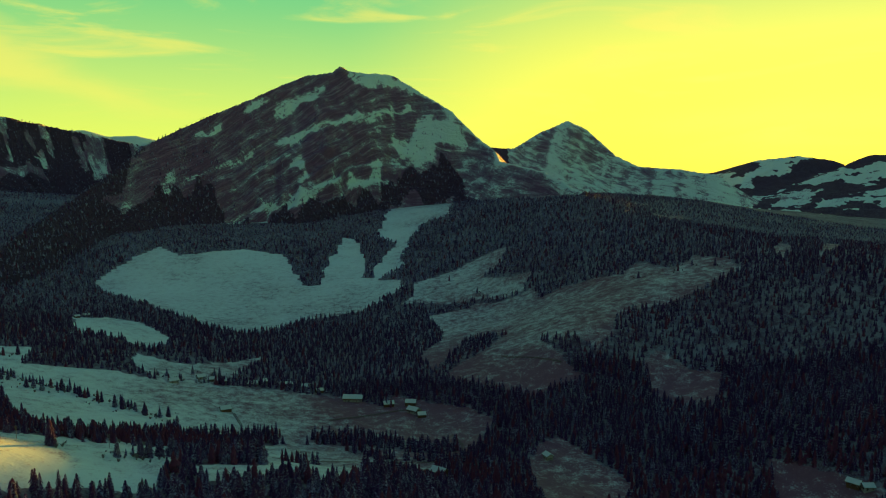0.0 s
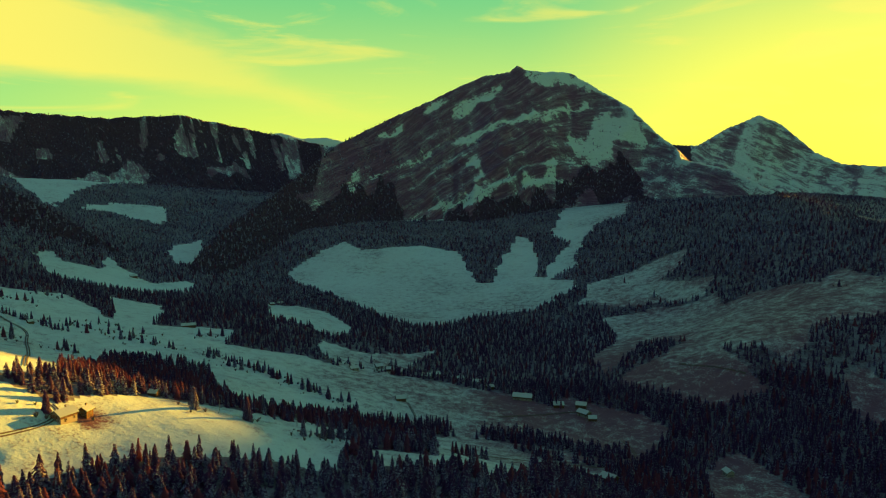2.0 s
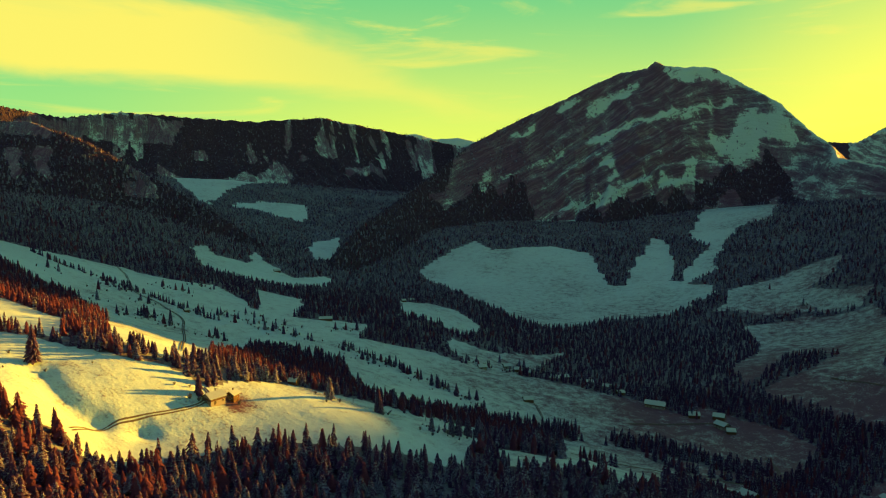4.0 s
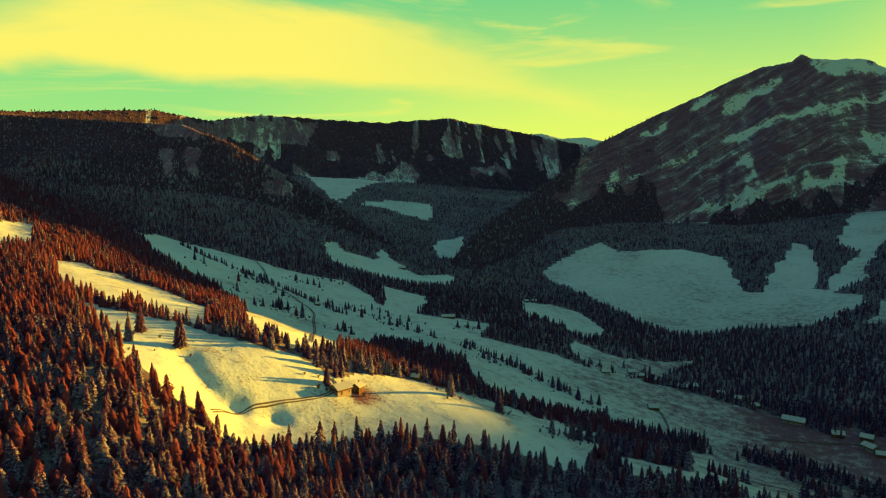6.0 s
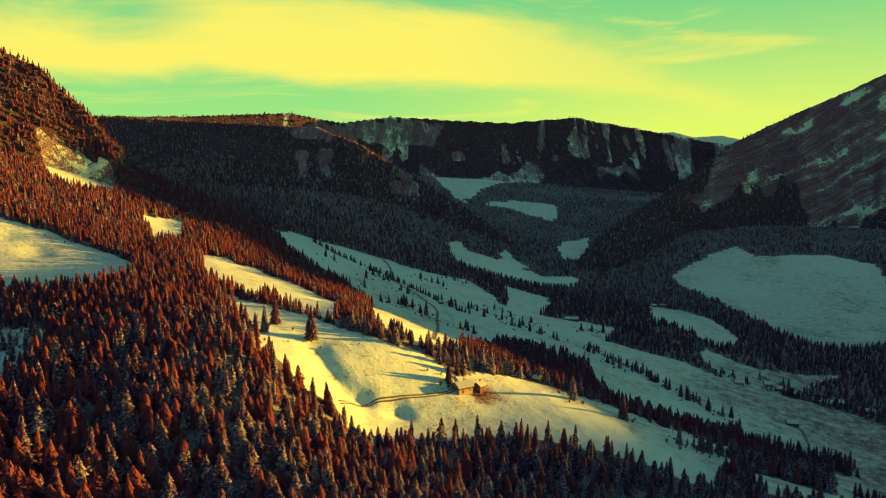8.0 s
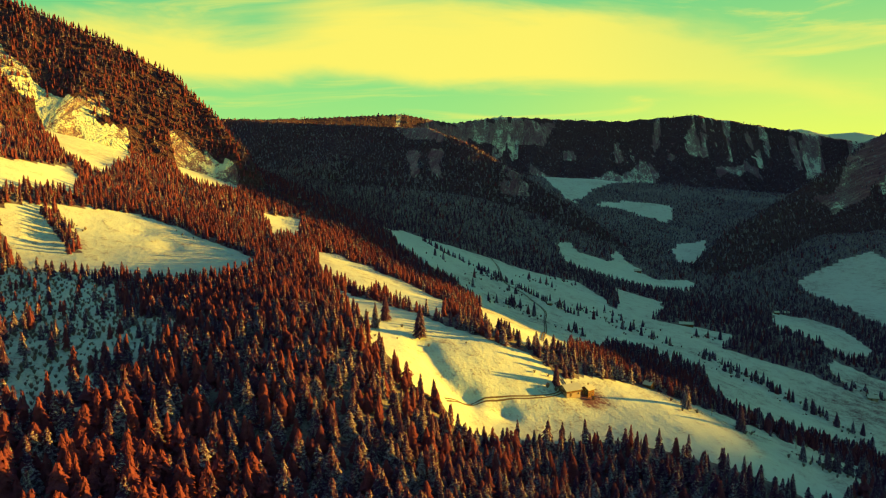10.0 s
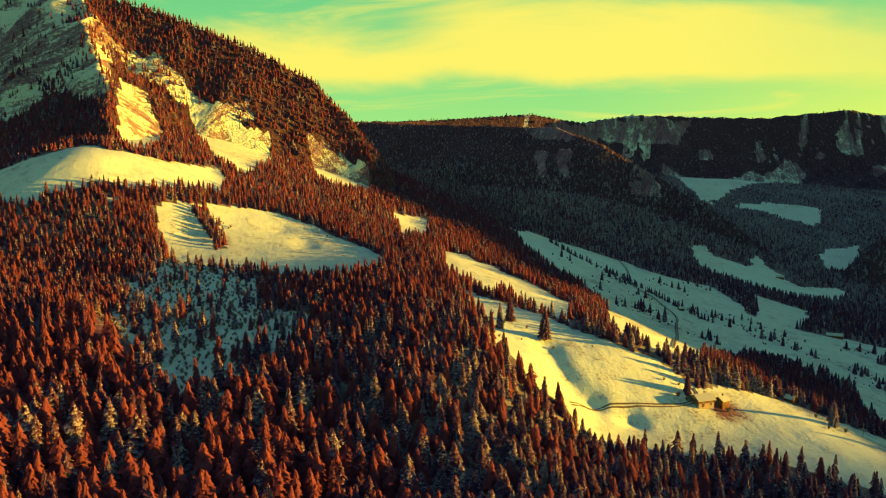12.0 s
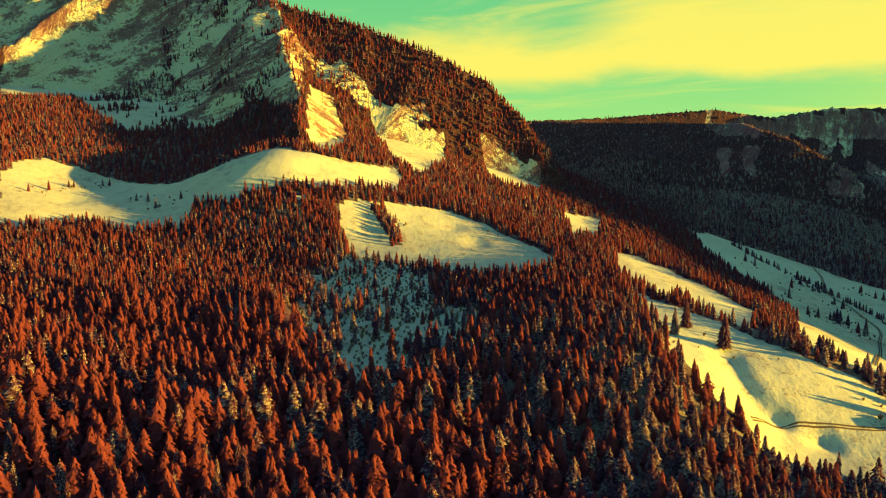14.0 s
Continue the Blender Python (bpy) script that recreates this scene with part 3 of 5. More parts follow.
FIELD_TREES_B = [(-502, 813, 16), (-493, 826, 16), (-448, 719, 17), (-442, 721, 17), (-416, 708, 17), (-410, 710, 17), (-399, 705, 17), (-389, 715, 17), (-386, 719, 17), (-382, 726, 17), (-363, 709, 17), (-358, 708, 17), (-344, 705, 17), (-340, 705, 17), (-323, 696, 17), (-315, 694, 17), (-290, 687, 17), (-277, 691, 17), (-272, 700, 17), (-311, 883, 17), (-282, 877, 17), (-277, 881, 17), (-257, 895, 17), (-207, 446, 17), (-196, 455, 17), (-192, 459, 17), (-188, 467, 17), (-182, 473, 17), (-276, 424, 17), (-246, 441, 17)]
FIELD_TREES_C = [(-202, 613, 17), (-943, -232, 15), (-968, -216, 15), (-988, -182, 15), (-988, -174, 15), (-922, -248, 15), (-970, -211, 15), (-902, -131, 15), (-891, -117, 15), (-864, -106, 15), (-876, -80, 15), (-828, 94, 15), (-838, 135, 15), (-834, 140, 15), (-759, 260, 15), (-779, 149, 15), (-784, 144, 15), (-819, 59, 15), (-820, 74, 15), (-458, 263, 20), (-414, 243, 20), (-407, 245, 20), (-403, 250, 20), (-411, 262, 20), (-426, 280, 20), (-720, 483, 20), (-791, 682, 20), (-692, 587, 20), (-642, 607, 20), (-633, 613, 20)]
FIELD_TREES_D = [(-615, 619, 20), (-176, 2163, 18), (-202, 2081, 18), (-215, 2121, 18), (-408, 1878, 18), (-242, 2001, 18), (14, 1555, 17), (-64, 1518, 17), (69, 1439, 17), (322, 1184, 17), (406, 1174, 17), (433, 1147, 17), (379, 1160, 17), (-770, 669, 15), (-763, 674, 15), (-759, 685, 15), (-749, 687, 15), (-781, 775, 15), (-640, 601, 15), (-647, 616, 15), (-801, 853, 15), (-787, 858, 15), (-766, 862, 15), (-633, 723, 15), (-621, 721, 15), (-598, 708, 15), (-562, 632, 15), (-540, 621, 15), (-625, 762, 15), (-607, 757, 15)]
FIELD_TREES_E = [(-588, 751, 15), (-552, 729, 15), (-560, 758, 15), (-840, 640, 15), (-823, 642, 15), (-517, 718, 15), (-491, 717, 15), (-394, 287, 25), (-323, 347, 14), (-325, 348, 13)]
FIELD_TREES = FIELD_TREES_A + FIELD_TREES_B + FIELD_TREES_C + FIELD_TREES_D + FIELD_TREES_E

# ---------------------------------------------------------------- the lie of the land
def lattice(ix, iy, seed):
    """Repeatable random numbers from 0 to 1 on whole-number places."""
    h = (ix.astype(np.int64) * 374761393 + iy.astype(np.int64) * 668265263 + seed * 1442695041) & 0xFFFFFFFF
    h = ((h ^ (h >> 13)) * 1274126177) & 0xFFFFFFFF
    return ((h ^ (h >> 16)) & 0xFFFF) / 65535.0


def grain(x, y, seed=0):
    """Smooth noise from -1 to 1 with a cell of 1."""
    ix, iy = np.floor(x), np.floor(y)
    fx, fy = x - ix, y - iy
    fx, fy = fx * fx * (3 - 2 * fx), fy * fy * (3 - 2 * fy)
    a, b = lattice(ix, iy, seed), lattice(ix + 1, iy, seed)
    c, d = lattice(ix, iy + 1, seed), lattice(ix + 1, iy + 1, seed)
    return (a + (b - a) * fx + (c - a) * fy + (a - b - c + d) * fx * fy) * 2 - 1


def fbm(x, y, octaves=4, seed=0):
    total, amp = 0, 1.0
    for k in range(octaves):
        total, amp, x, y = total + amp * grain(x + 17 * k, y - 31 * k, seed + k), amp * 0.5, x * 2.03, y * 2.03
    return total / 1.9


def spline_plate(spots):
    """A smooth sheet through spot heights (thin plate)."""
    p = np.array(spots, float)
    q = p[:, :2] / 1000
    r2 = ((q[:, None] - q[None]) ** 2).sum(-1)
    k = np.where(r2 > 0, r2 * np.log(np.maximum(r2, 1e-12)), 0) + np.eye(len(p)) * 0.002
    a = np.hstack([np.ones((len(p), 1)), q])
    m = np.block([[k, a], [a.T, np.zeros((3, 3))]])
    w = np.linalg.solve(m, np.concatenate([p[:, 2], np.zeros(3)]))

    def height(x, y):
        x, y = x / 1000, y / 1000
        z = w[-3] + w[-2] * x + w[-1] * y
        for (qx, qy), wk in zip(q, w):
            d2 = (x - qx) ** 2 + (y - qy) ** 2
            z = z + wk * d2 * np.log(np.maximum(d2, 1e-12))
        return z
    return height


plate = spline_plate(VALLEY_SPOTS + HILLSIDE_SPOTS + EASTERN_SPOTS + OUTER_SPOTS)


def ground_height(x, y):
    r = np.hypot(x, y)
    far = np.clip((r - 2800) / 1500, 0, 1)
    z = plate(x, y) * (1 - far) + (CAMERA_Z - 160) * far
    for px, py, radius, depth in DIPS:
        z = z - depth * np.exp(-((x - px) ** 2 + (y - py) ** 2) / radius ** 2)
    return z + 5 * fbm(x / 160, y / 160, 3, 5) + 0.8 * fbm(x / 24, y / 24, 3, 9)


def crest_field(crest, x, y):
    """For each place the distance to a crest line, the height of the crest there, the way along it, and the side.
    Where two stretches of the crest are about as near, they are blended."""
    ends = np.array(crest, float)
    chord = ends[-1, :2] - ends[0, :2]
    chord /= np.linalg.norm(chord)
    dists, tops, sides = [], [], []
    for (ax, ay, az), (bx, by, bz) in zip(crest[:-1], crest[1:]):
        dx, dy = bx - ax, by - ay
        n = math.hypot(dx, dy)
        s = np.clip(((x - ax) * dx + (y - ay) * dy) / n ** 2, 0, 1)
        dists.append(np.hypot(x - ax - s * dx, y - ay - s * dy))
        tops.append(az + (bz - az) * s)
        sides.append(np.sign((x - ax) * dy - (y - ay) * dx))
    dists, tops = np.array(dists), np.array(tops)
    near = dists.min(0)
    weight = np.exp(-(dists - near) / (3 + 0.22 * near))
    top = (weight * tops).sum(0) / weight.sum(0)
    side = np.take_along_axis(np.array(sides), dists.argmin(0)[None], 0)[0]
    along = (x - ends[0, 0]) * chord[0] + (y - ends[0, 1]) * chord[1]
    return near, top, along, side


def bent(m, x, y):
    """Crests wind a little from side to side."""
    a = m["wind"]
    return x + a * fbm(x / 85, y / 85, 3, 13), y + a * fbm(x / 85, y / 85, 3, 17)


def bedding(x):
    """The rock beds rise from the left, bend over and sink again."""
    return 0.85 * np.logaddexp(0, -(x + 260) / 90) * 90 + 0.45 * np.logaddexp(0, (x + 20) / 90) * 90


def bed_map(x, y, z):
    """Height measured along the folded rock beds."""
    return z + bedding(x) + 46 * fbm(x / 240, y / 240, 4, 41)


def gully_map(m, x, y):
    """Streaks that run straight down from the crest, -1 to 1: high in the gullies."""
    d, top, s, side = crest_field(m["crest"], x, y)
    warp = d * 0.18 * grain(x / 420, y / 420, 21) + 40 * fbm(x / 150, y / 150, 2, 23)
    ribs = np.abs(fbm((s + warp) / m["rib"], d / (m["rib"] * 5) + side * 7, 4, 3)) - 0.3
    fine = fbm((s + warp * 0.6) / 40, d / 320 + side * 3, 3, 91)
    return np.clip(-1.3 * ribs + 1.0 * fine, -1, 1)


def mountain_height(m, x, y):
    """Falls from the crest ever more gently, cut by gullies and rock ribs that run downhill."""
    d, top, s, side = crest_field(m["crest"], *bent(m, x, y))
    fall = m["steep"] * m["reach"] * (1 - np.exp(-d / m["reach"]))
    fall = fall + 0.9 * np.maximum(0, d - 2.0 * m["reach"])
    w = m["rib"]
    warp = d * 0.18 * grain(x / 420, y / 420, 21) + 40 * fbm(x / 150, y / 150, 2, 23)
    ribs = np.abs(fbm((s + warp) / w, d / (w * 5) + side * 7, 4, 3)) - 0.3
    grow = np.clip(d / (w * 2.0), 0, 1)
    z = top - fall + m["rough"] * ribs * grow + 0.14 * m["rough"] * fbm(x / 26, y / 26, 3, 31) * (0.25 + grow)
    if m["ledge"]:
        fold = bedding(x) + 46 * fbm(x / 240, y / 240, 4, 41)
        for step, much, seed in ((m["ledge"], 0.34, 43), (m["ledge"] * 0.37, 0.24, 47)):
            band = (z + fold) / step + 0.8 * grain(x / 500, y / 500, seed)
            strong = np.clip(0.65 + 0.9 * fbm(x / 170, y / 170, 2, seed + 1), 0, 1.3)
            z = z + (np.abs(band % 1 - 0.5) * 2 - 0.5) * step * much * grow * strong
    return z


def land_height(x, y):
    z = ground_height(x, y)
    for m in MOUNTAINS:
        z = np.maximum(z, mountain_height(m, x, y))
    return z


def inside(poly, x, y):
    """Which places lie inside a closed outline."""
    p = np.array(poly, float).reshape(-1, 2)
    hit = np.zeros(x.shape, bool)
    box = (x >= p[:, 0].min()) & (x <= p[:, 0].max()) & (y >= p[:, 1].min()) & (y <= p[:, 1].max())
    if not box.any():
        return hit
    bx, by = x[box], y[box]
    odd = np.zeros(bx.shape, bool)
    for (ax, ay), (cx, cy) in zip(p, np.roll(p, -1, 0)):
        if ay != cy:
            odd ^= ((ay > by) != (cy > by)) & (bx < (cx - ax) * (by - ay) / (cy - ay) + ax)
    hit[box] = odd
    return hit


def hollow(x, y):
    """The frosty hollow in the near slope, where trees stand more open."""
    m = np.zeros(x.shape, bool)
    for outline in HOLLOWS:
        m |= inside(outline, x + 25 * fbm(x / 60, y / 60, 2, 87), y + 25 * fbm(x / 60, y / 60, 2, 89))
    return m


def cover(x, y, ragged=1.0):
    """What grows: 0 wood, 1 open meadow, 2 bare rock and scree; and the share of trees that stand there."""
    r = np.hypot(x, y)
    wob = np.clip(r / 100, 2, 14) * ragged
    u, v = x + wob * fbm(x / 45, y / 45, 2, 51), y + wob * fbm(x / 45, y / 45, 2, 57)
    kind, trees = np.zeros(x.shape, int), np.ones(x.shape)
    far = next(m for m in MOUNTAINS if m["name"] == "far")
    beyond = r > 2700
    if beyond.any():
        d, top, s, side = crest_field(far["crest"], x[beyond], y[beyond])
        bare = (d < 190) & (gully_map(far, x[beyond], y[beyond]) > 0.36 + 0.5 * fbm(x[beyond] / 240, y[beyond] / 240, 2, 77) + 0.2 * fbm(x[beyond] / 30, y[beyond] / 30, 2, 79)) & (np.arctan2(-x[beyond], y[beyond]) < 0.99)
        kind[beyond], trees[beyond] = np.where(bare, 2, 0), np.where(bare, 0.06, 1.0)
    great = next(m for m in MOUNTAINS if m["name"] == "great")
    high = (r > 2050) & (r < 3100) & (x > -950) & (x < 450)
    if high.any():
        d, top, s, side = crest_field(great["crest"], x[high], y[high])
        m = (d < 110) & (x[high] > -820) & (x[high] < 400)
        kind[high], trees[high] = np.where(m, 2, kind[high]), np.where(m, 0.0, trees[high])
        # snow and scree reach down the gullies into the wood
        v[high] += 75 * gully_map(great, x[high], y[high])
    left = next(m for m in MOUNTAINS if m["name"] == "left")
    cliff = (x < -1200) & (y < 60) & (r < 2600)
    if cliff.any():
        d, top, s, side = crest_field(left["crest"], x[cliff], y[cliff])
        m = d < 330
        kind[cliff], trees[cliff] = np.where(m, 2, kind[cliff]), np.where(m, np.where(fbm(x[cliff] / 55, y[cliff] / 55, 3, 251) > 0.14, 0.8, 0.05), trees[cliff])
    edge = 38 * fbm(x / 110, y / 110, 3, 95)
    for outline in ROCKS:
        m = inside(outline, u + edge, v)
        kind[m], trees[m] = 2, np.where(fbm(x[m] / 48, y[m] / 48, 4, 97) > 0.16 + 0.5 * np.clip((x[m] + 700) / 500, 0, 1), 0.75, 0.07)
        west = m & (x < -740) & (y > 1900)
        trees[west] = np.maximum(trees[west], 0.34)
        trees[m & (x > -1320) & (y > 60) & (x < -1100)] = 0.4
    for outline in MEADOWS:
        m = inside(outline, u, v)
        kind[m], trees[m] = 1, 0.0
    for outline in SPARSE:
        m = inside(outline, u, v)
        kind[m], trees[m] = 1, 0.32
    for outline in COPSES:
        m = inside(outline, u, v)
        kind[m], trees[m] = 0, 1.0
    return kind, trees

# ---------------------------------------------------------------- ground and mountains
def sheet(name, verts, faces, mat, attributes=None, smooth=True):
    """A mesh object from arrays of places and of faces with three or four corners."""
    me = bpy.data.meshes.new(name)
    verts, faces = np.asarray(verts, np.float32), np.asarray(faces, np.int32)
    k = faces.shape[1]
    me.vertices.add(len(verts)), me.loops.add(faces.size), me.polygons.add(len(faces))
    me.vertices.foreach_set("co", verts.ravel())
    me.loops.foreach_set("vertex_index", faces.ravel())
    me.polygons.foreach_set("loop_start", np.arange(0, faces.size, k, dtype=np.int32))
    me.polygons.foreach_set("use_smooth", np.full(len(faces), smooth))
    for key, values in (attributes or {}).items():
        me.attributes.new(key, "FLOAT", "POINT").data.foreach_set("value", np.asarray(values, np.float32))
    me.update(calc_edges=True)
    me.materials.append(mat)
    return new(name, me)


def grid_faces(rows, cols, keep=None):
    a = (np.arange(rows - 1)[:, None] * cols + np.arange(cols - 1)[None]).ravel()
    f = np.stack([a, a + 1, a + cols + 1, a + cols], 1)
    return f if keep is None else f[keep[f].any(1)][:, ::-1]


def thaw_map(x, y):
    """Where the snow lies thin: the valley floor and the slopes opposite."""
    low = np.clip((78 - (ground_height(x, y))) / 48, 0, 1) * np.clip((1300 - np.hypot(x, y)) / 300, 0.35, 1)
    east = np.clip((x + 150) / 350, 0, 1)
    yard = 1.1 * np.exp(-((x - YARD[0]) ** 2 + (y - YARD[1]) ** 2) / 11 ** 2)
    bank = 0.9 * inside(SPARSE[1], x, y)
    return np.clip(0.16 + 0.12 * np.clip((1050 - np.hypot(x, y)) / 300, 0, 1) * (y > 420) + yard + bank + low * 0.62 + east * 0.72 + 0.22 * fbm(x / 120, y / 120, 3, 61), 0, 1)


def make_ground():
    az = np.radians(np.concatenate([np.arange(-250, -36, 4.0), np.arange(-36, 110, 0.35)]))
    rr = np.concatenate([[0, 40, 80, 120], np.geomspace(150, 1200, 220), np.linspace(1206, 2160, 160), np.linspace(2190, 4950, 60)])
    az = np.append(az, az[0] + 2 * math.pi)
    a, r = np.meshgrid(az, rr, indexing="ij")
    x, y = (-r * np.sin(a)).ravel(), (r * np.cos(a)).ravel()
    kind, trees = cover(x, y)
    ob = sheet("ground", np.stack([x, y, ground_height(x, y)], 1), grid_faces(len(az), len(rr)), GROUND,
               {"wood": (kind == 0) * np.where(hollow(x, y), 0.34, 1.0), "thaw": thaw_map(x, y)})
    tagged(ob, "snow-covered alpine hillside and valley meadows with thawed straw patches", "ground", kind="structure")


MOUNTAIN_LABELS = {
    "great": "steep banded rock mountain with snow ledges and forested foot",
    "second": "pointed snowy rock peak behind the high saddle",
    "east": "low distant snowy ridge under the setting sun",
    "far": "long wooded ridge with snow gullies closing the valley",
    "snow": "distant chain of snow-white peaks on the skyline",
    "spur": "dark spruce-covered spur with cliff bands above the valley",
    "shoulder": "sunlit rocky shoulder with snow gullies below the cliff mountain",
    "left": "snowy cliff mountain with sunlit wooded shoulder above the meadows"}


SNOW_HOLD = {"great": 0.02, "second": 0.04, "east": 0.18, "far": -0.08, "snow": 0.6, "spur": -0.30, "left": 0.0, "shoulder": 0.10}


def snowfield(x, y):
    """Share of lasting snow, 0 to 1, with frayed edges."""
    total = np.zeros(x.shape)
    for k in range(4):
        u = x + 9 * fbm(x / 38, y / 38, 3, 201 + k) + 5 * grain(x / 9, y / 9, 211 + k)
        v = y + 20 * fbm(x / 38, y / 38, 3, 221 + k) + 11 * grain(x / 9, y / 9, 231 + k)
        hit = np.zeros(x.shape, bool)
        for outline in SNOWFIELDS:
            hit |= inside(outline, u, v)
        total += hit / 4
    return total


def snow_hold(m, x, y):
    """How well snow keeps: gullies hold it, and the great mountain has its lasting fields."""
    gully = gully_map(m, x, y)
    hold = SNOW_HOLD[m["name"]] + 0.34 * gully
    if m["name"] == "great":
        d, top, s, side = crest_field(m["crest"], x, y)
        east = np.clip((x + 330) / 250, 0, 1)
        hold = -0.30 + 0.34 * gully + 0.66 * snowfield(x, y) + 0.10 * east + 0.5 * np.exp(-d / 14) * np.clip((x + 420) / 150, 0, 1)
    if m["name"] == "far":
        hold = hold - 0.05
    if m["name"] == "left":
        hold = hold + np.where(y > 40, 0.26, 0.06)
    return hold


def make_mountain(m):
    c = np.array(m["crest"], float)
    start, end = c[0, :2], c[-1, :2]
    ux = (end - start) / np.linalg.norm(end - start)
    uy = np.array([-ux[1], ux[0]])
    s, d = (c[:, :2] - start) @ ux, (c[:, :2] - start) @ uy
    step = 5.5 if m["name"] == "great" else 7.0 if m["name"] in ("left", "shoulder") else 10.0 if m["name"] in ("spur", "far") else 15.0
    wide = min(1400, m["reach"] * 2.2)
    ss, dd = np.arange(s.min() - wide * 0.6, s.max() + wide * 0.6, step), np.arange(d.min() - wide, d.max() + wide, step)
    a, b = np.meshgrid(ss, dd, indexing="ij")
    x, y = start[0] + a * ux[0] + b * uy[0], start[1] + a * ux[1] + b * uy[1]
    x, y = x.ravel(), y.ravel()
    z, base = mountain_height(m, x, y), ground_height(x, y)
    # only what stands out of the ground, on the side that faces the valley and just behind the crest
    keep = (z > base - 8) & (np.hypot(x, y) < 4960)
    kind, trees = cover(x, y)
    if m["name"] in ("second", "snow"):
        # no wood at the west end: dark floor colour painted in for shaded snow
        kind[:] = np.where((m["name"] == "second") & (x < 345), 0, 2)
    if m["name"] == "east":
        kind = np.where(fbm(x / 130, y / 130, 5, 71) > 0.12, 2, 0)
    faces = grid_faces(len(ss), len(dd), keep)
    used = np.unique(faces)
    back = np.zeros(len(x), int)
    back[used] = np.arange(len(used))
    ob = sheet("mountain", np.stack([x, y, z], 1)[used], back[faces], MOUNTAIN,
               {"wood": ((kind == 0) * 1.0)[used], "hold": snow_hold(m, x[used], y[used]), "bed": (130 * gully_map(m, x, y) + 0.15 * z if m["name"] in ("far", "spur", "east") else 0.6 * bed_map(x, y, z) + 55 * gully_map(m, x, y) if m["name"] == "left" else bed_map(x, y, z))[used]})
    tagged(ob, MOUNTAIN_LABELS[m["name"]], "mountain", kind="structure")


make_ground()
for m in MOUNTAINS:
    make_mountain(m)

# ---------------------------------------------------------------- trees
def spruce_shape(seed, tiers, points, full=0.23, power=0.85):
    """A unit spruce crown (1 high) for distant woods: tiers of drooping, ragged boughs."""
    rnd = random.Random(seed)
    verts, faces, tips = [], [], []
    for k in range(tiers):
        f = k / tiers
        top, reach = 0.08 + 0.92 * (f + 1.5 / tiers), full * (1 - f) ** power * rnd.uniform(0.82, 1.15) + 0.006
        low = 0.06 + 0.92 * f - 0.02
        turn = rnd.uniform(0, 6.3)
        base = len(verts)
        verts.append((rnd.uniform(-0.006, 0.006), rnd.uniform(-0.006, 0.006), min(top, 1.0)))
        tips += [0.3] + [0.8, 0.4] * points
        for j in range(points * 2):
            long = j % 2 == 0
            q = reach * (rnd.uniform(0.75, 1.25) if long else rnd.uniform(0.45, 0.7))
            a = turn + math.pi * j / points + rnd.uniform(-0.12, 0.12)
            verts.append((q * math.cos(a), q * math.sin(a), low + (rnd.uniform(-0.02, 0.01) if long else rnd.uniform(0.015, 0.04))))
        for j in range(points * 2):
            faces.append((base, base + 1 + j, base + 1 + (j + 1) % (points * 2)))
    return np.array(verts), np.array(faces), np.array(tips)


def fringe_shape(seed, whorls, boughs, full=0.20, power=0.72, bare=0.05):
    """A unit spruce crown of single folded boughs round a slim core; each bough hangs at its tip."""
    rnd = random.Random(seed)
    verts, faces, tips = [], [], []
    lean = rnd.uniform(-0.02, 0.02)
    for k in range(whorls):
        f = k / whorls
        z = bare + (0.97 - bare) * f ** 0.92
        reach = full * (1 - f) ** power * rnd.uniform(0.85, 1.12) + 0.014
        count = max(3, round(boughs * (1 - 0.55 * f)))
        turn = rnd.uniform(0, 6.3)
        for j in range(count):
            a = turn + 6.283 * (j + rnd.uniform(-0.3, 0.3)) / count
            q, w = reach * rnd.uniform(0.62, 1.2), reach * rnd.uniform(0.34, 0.52) + 0.008
            c, s, b = math.cos(a), math.sin(a), len(verts)
            up = (1.25 / whorls) * rnd.uniform(0.8, 1.3)
            for u, v, h in ((0.02, 0, up), (0.62 * q, -w, -0.10 * q), (q, 0, -0.30 * q), (0.62 * q, w, -0.10 * q)):
                verts.append((c * u - s * v + lean * z, s * u + c * v, min(z + h, 1.0)))
            faces += [(b, b + 1, b + 2), (b, b + 2, b + 3)]
            tips += [-0.2, 0.55, 1.0, 0.55]
    b = len(verts)
    verts += [(lean, 0, 1.0)] + [(0.42 * full * math.cos(1.257 * j), 0.42 * full * math.sin(1.257 * j), bare) for j in range(5)]
    faces += [(b, b + 1 + j, b + 1 + (j + 1) % 5) for j in range(5)]
    tips += [-0.5] * 6
    return np.array(verts), np.array(faces), np.array(tips)


def scatter(spacing, near, far, seed, band=(-35, 109)):
    """Jittered places in the sector, in metres."""
    rng = np.random.default_rng(seed)
    g = np.arange(-far, far, spacing)
    x, y = np.meshgrid(g, g)
    x = (x + rng.uniform(-0.5, 0.5, x.shape) * spacing).ravel()
    y = (y + rng.uniform(-0.5, 0.5, y.shape) * spacing).ravel()
    r, a = np.hypot(x, y), np.degrees(np.arctan2(-x, y))
    m = (r > near) & (r < far) & (a > band[0]) & (a < band[1])
    return x[m], y[m], rng


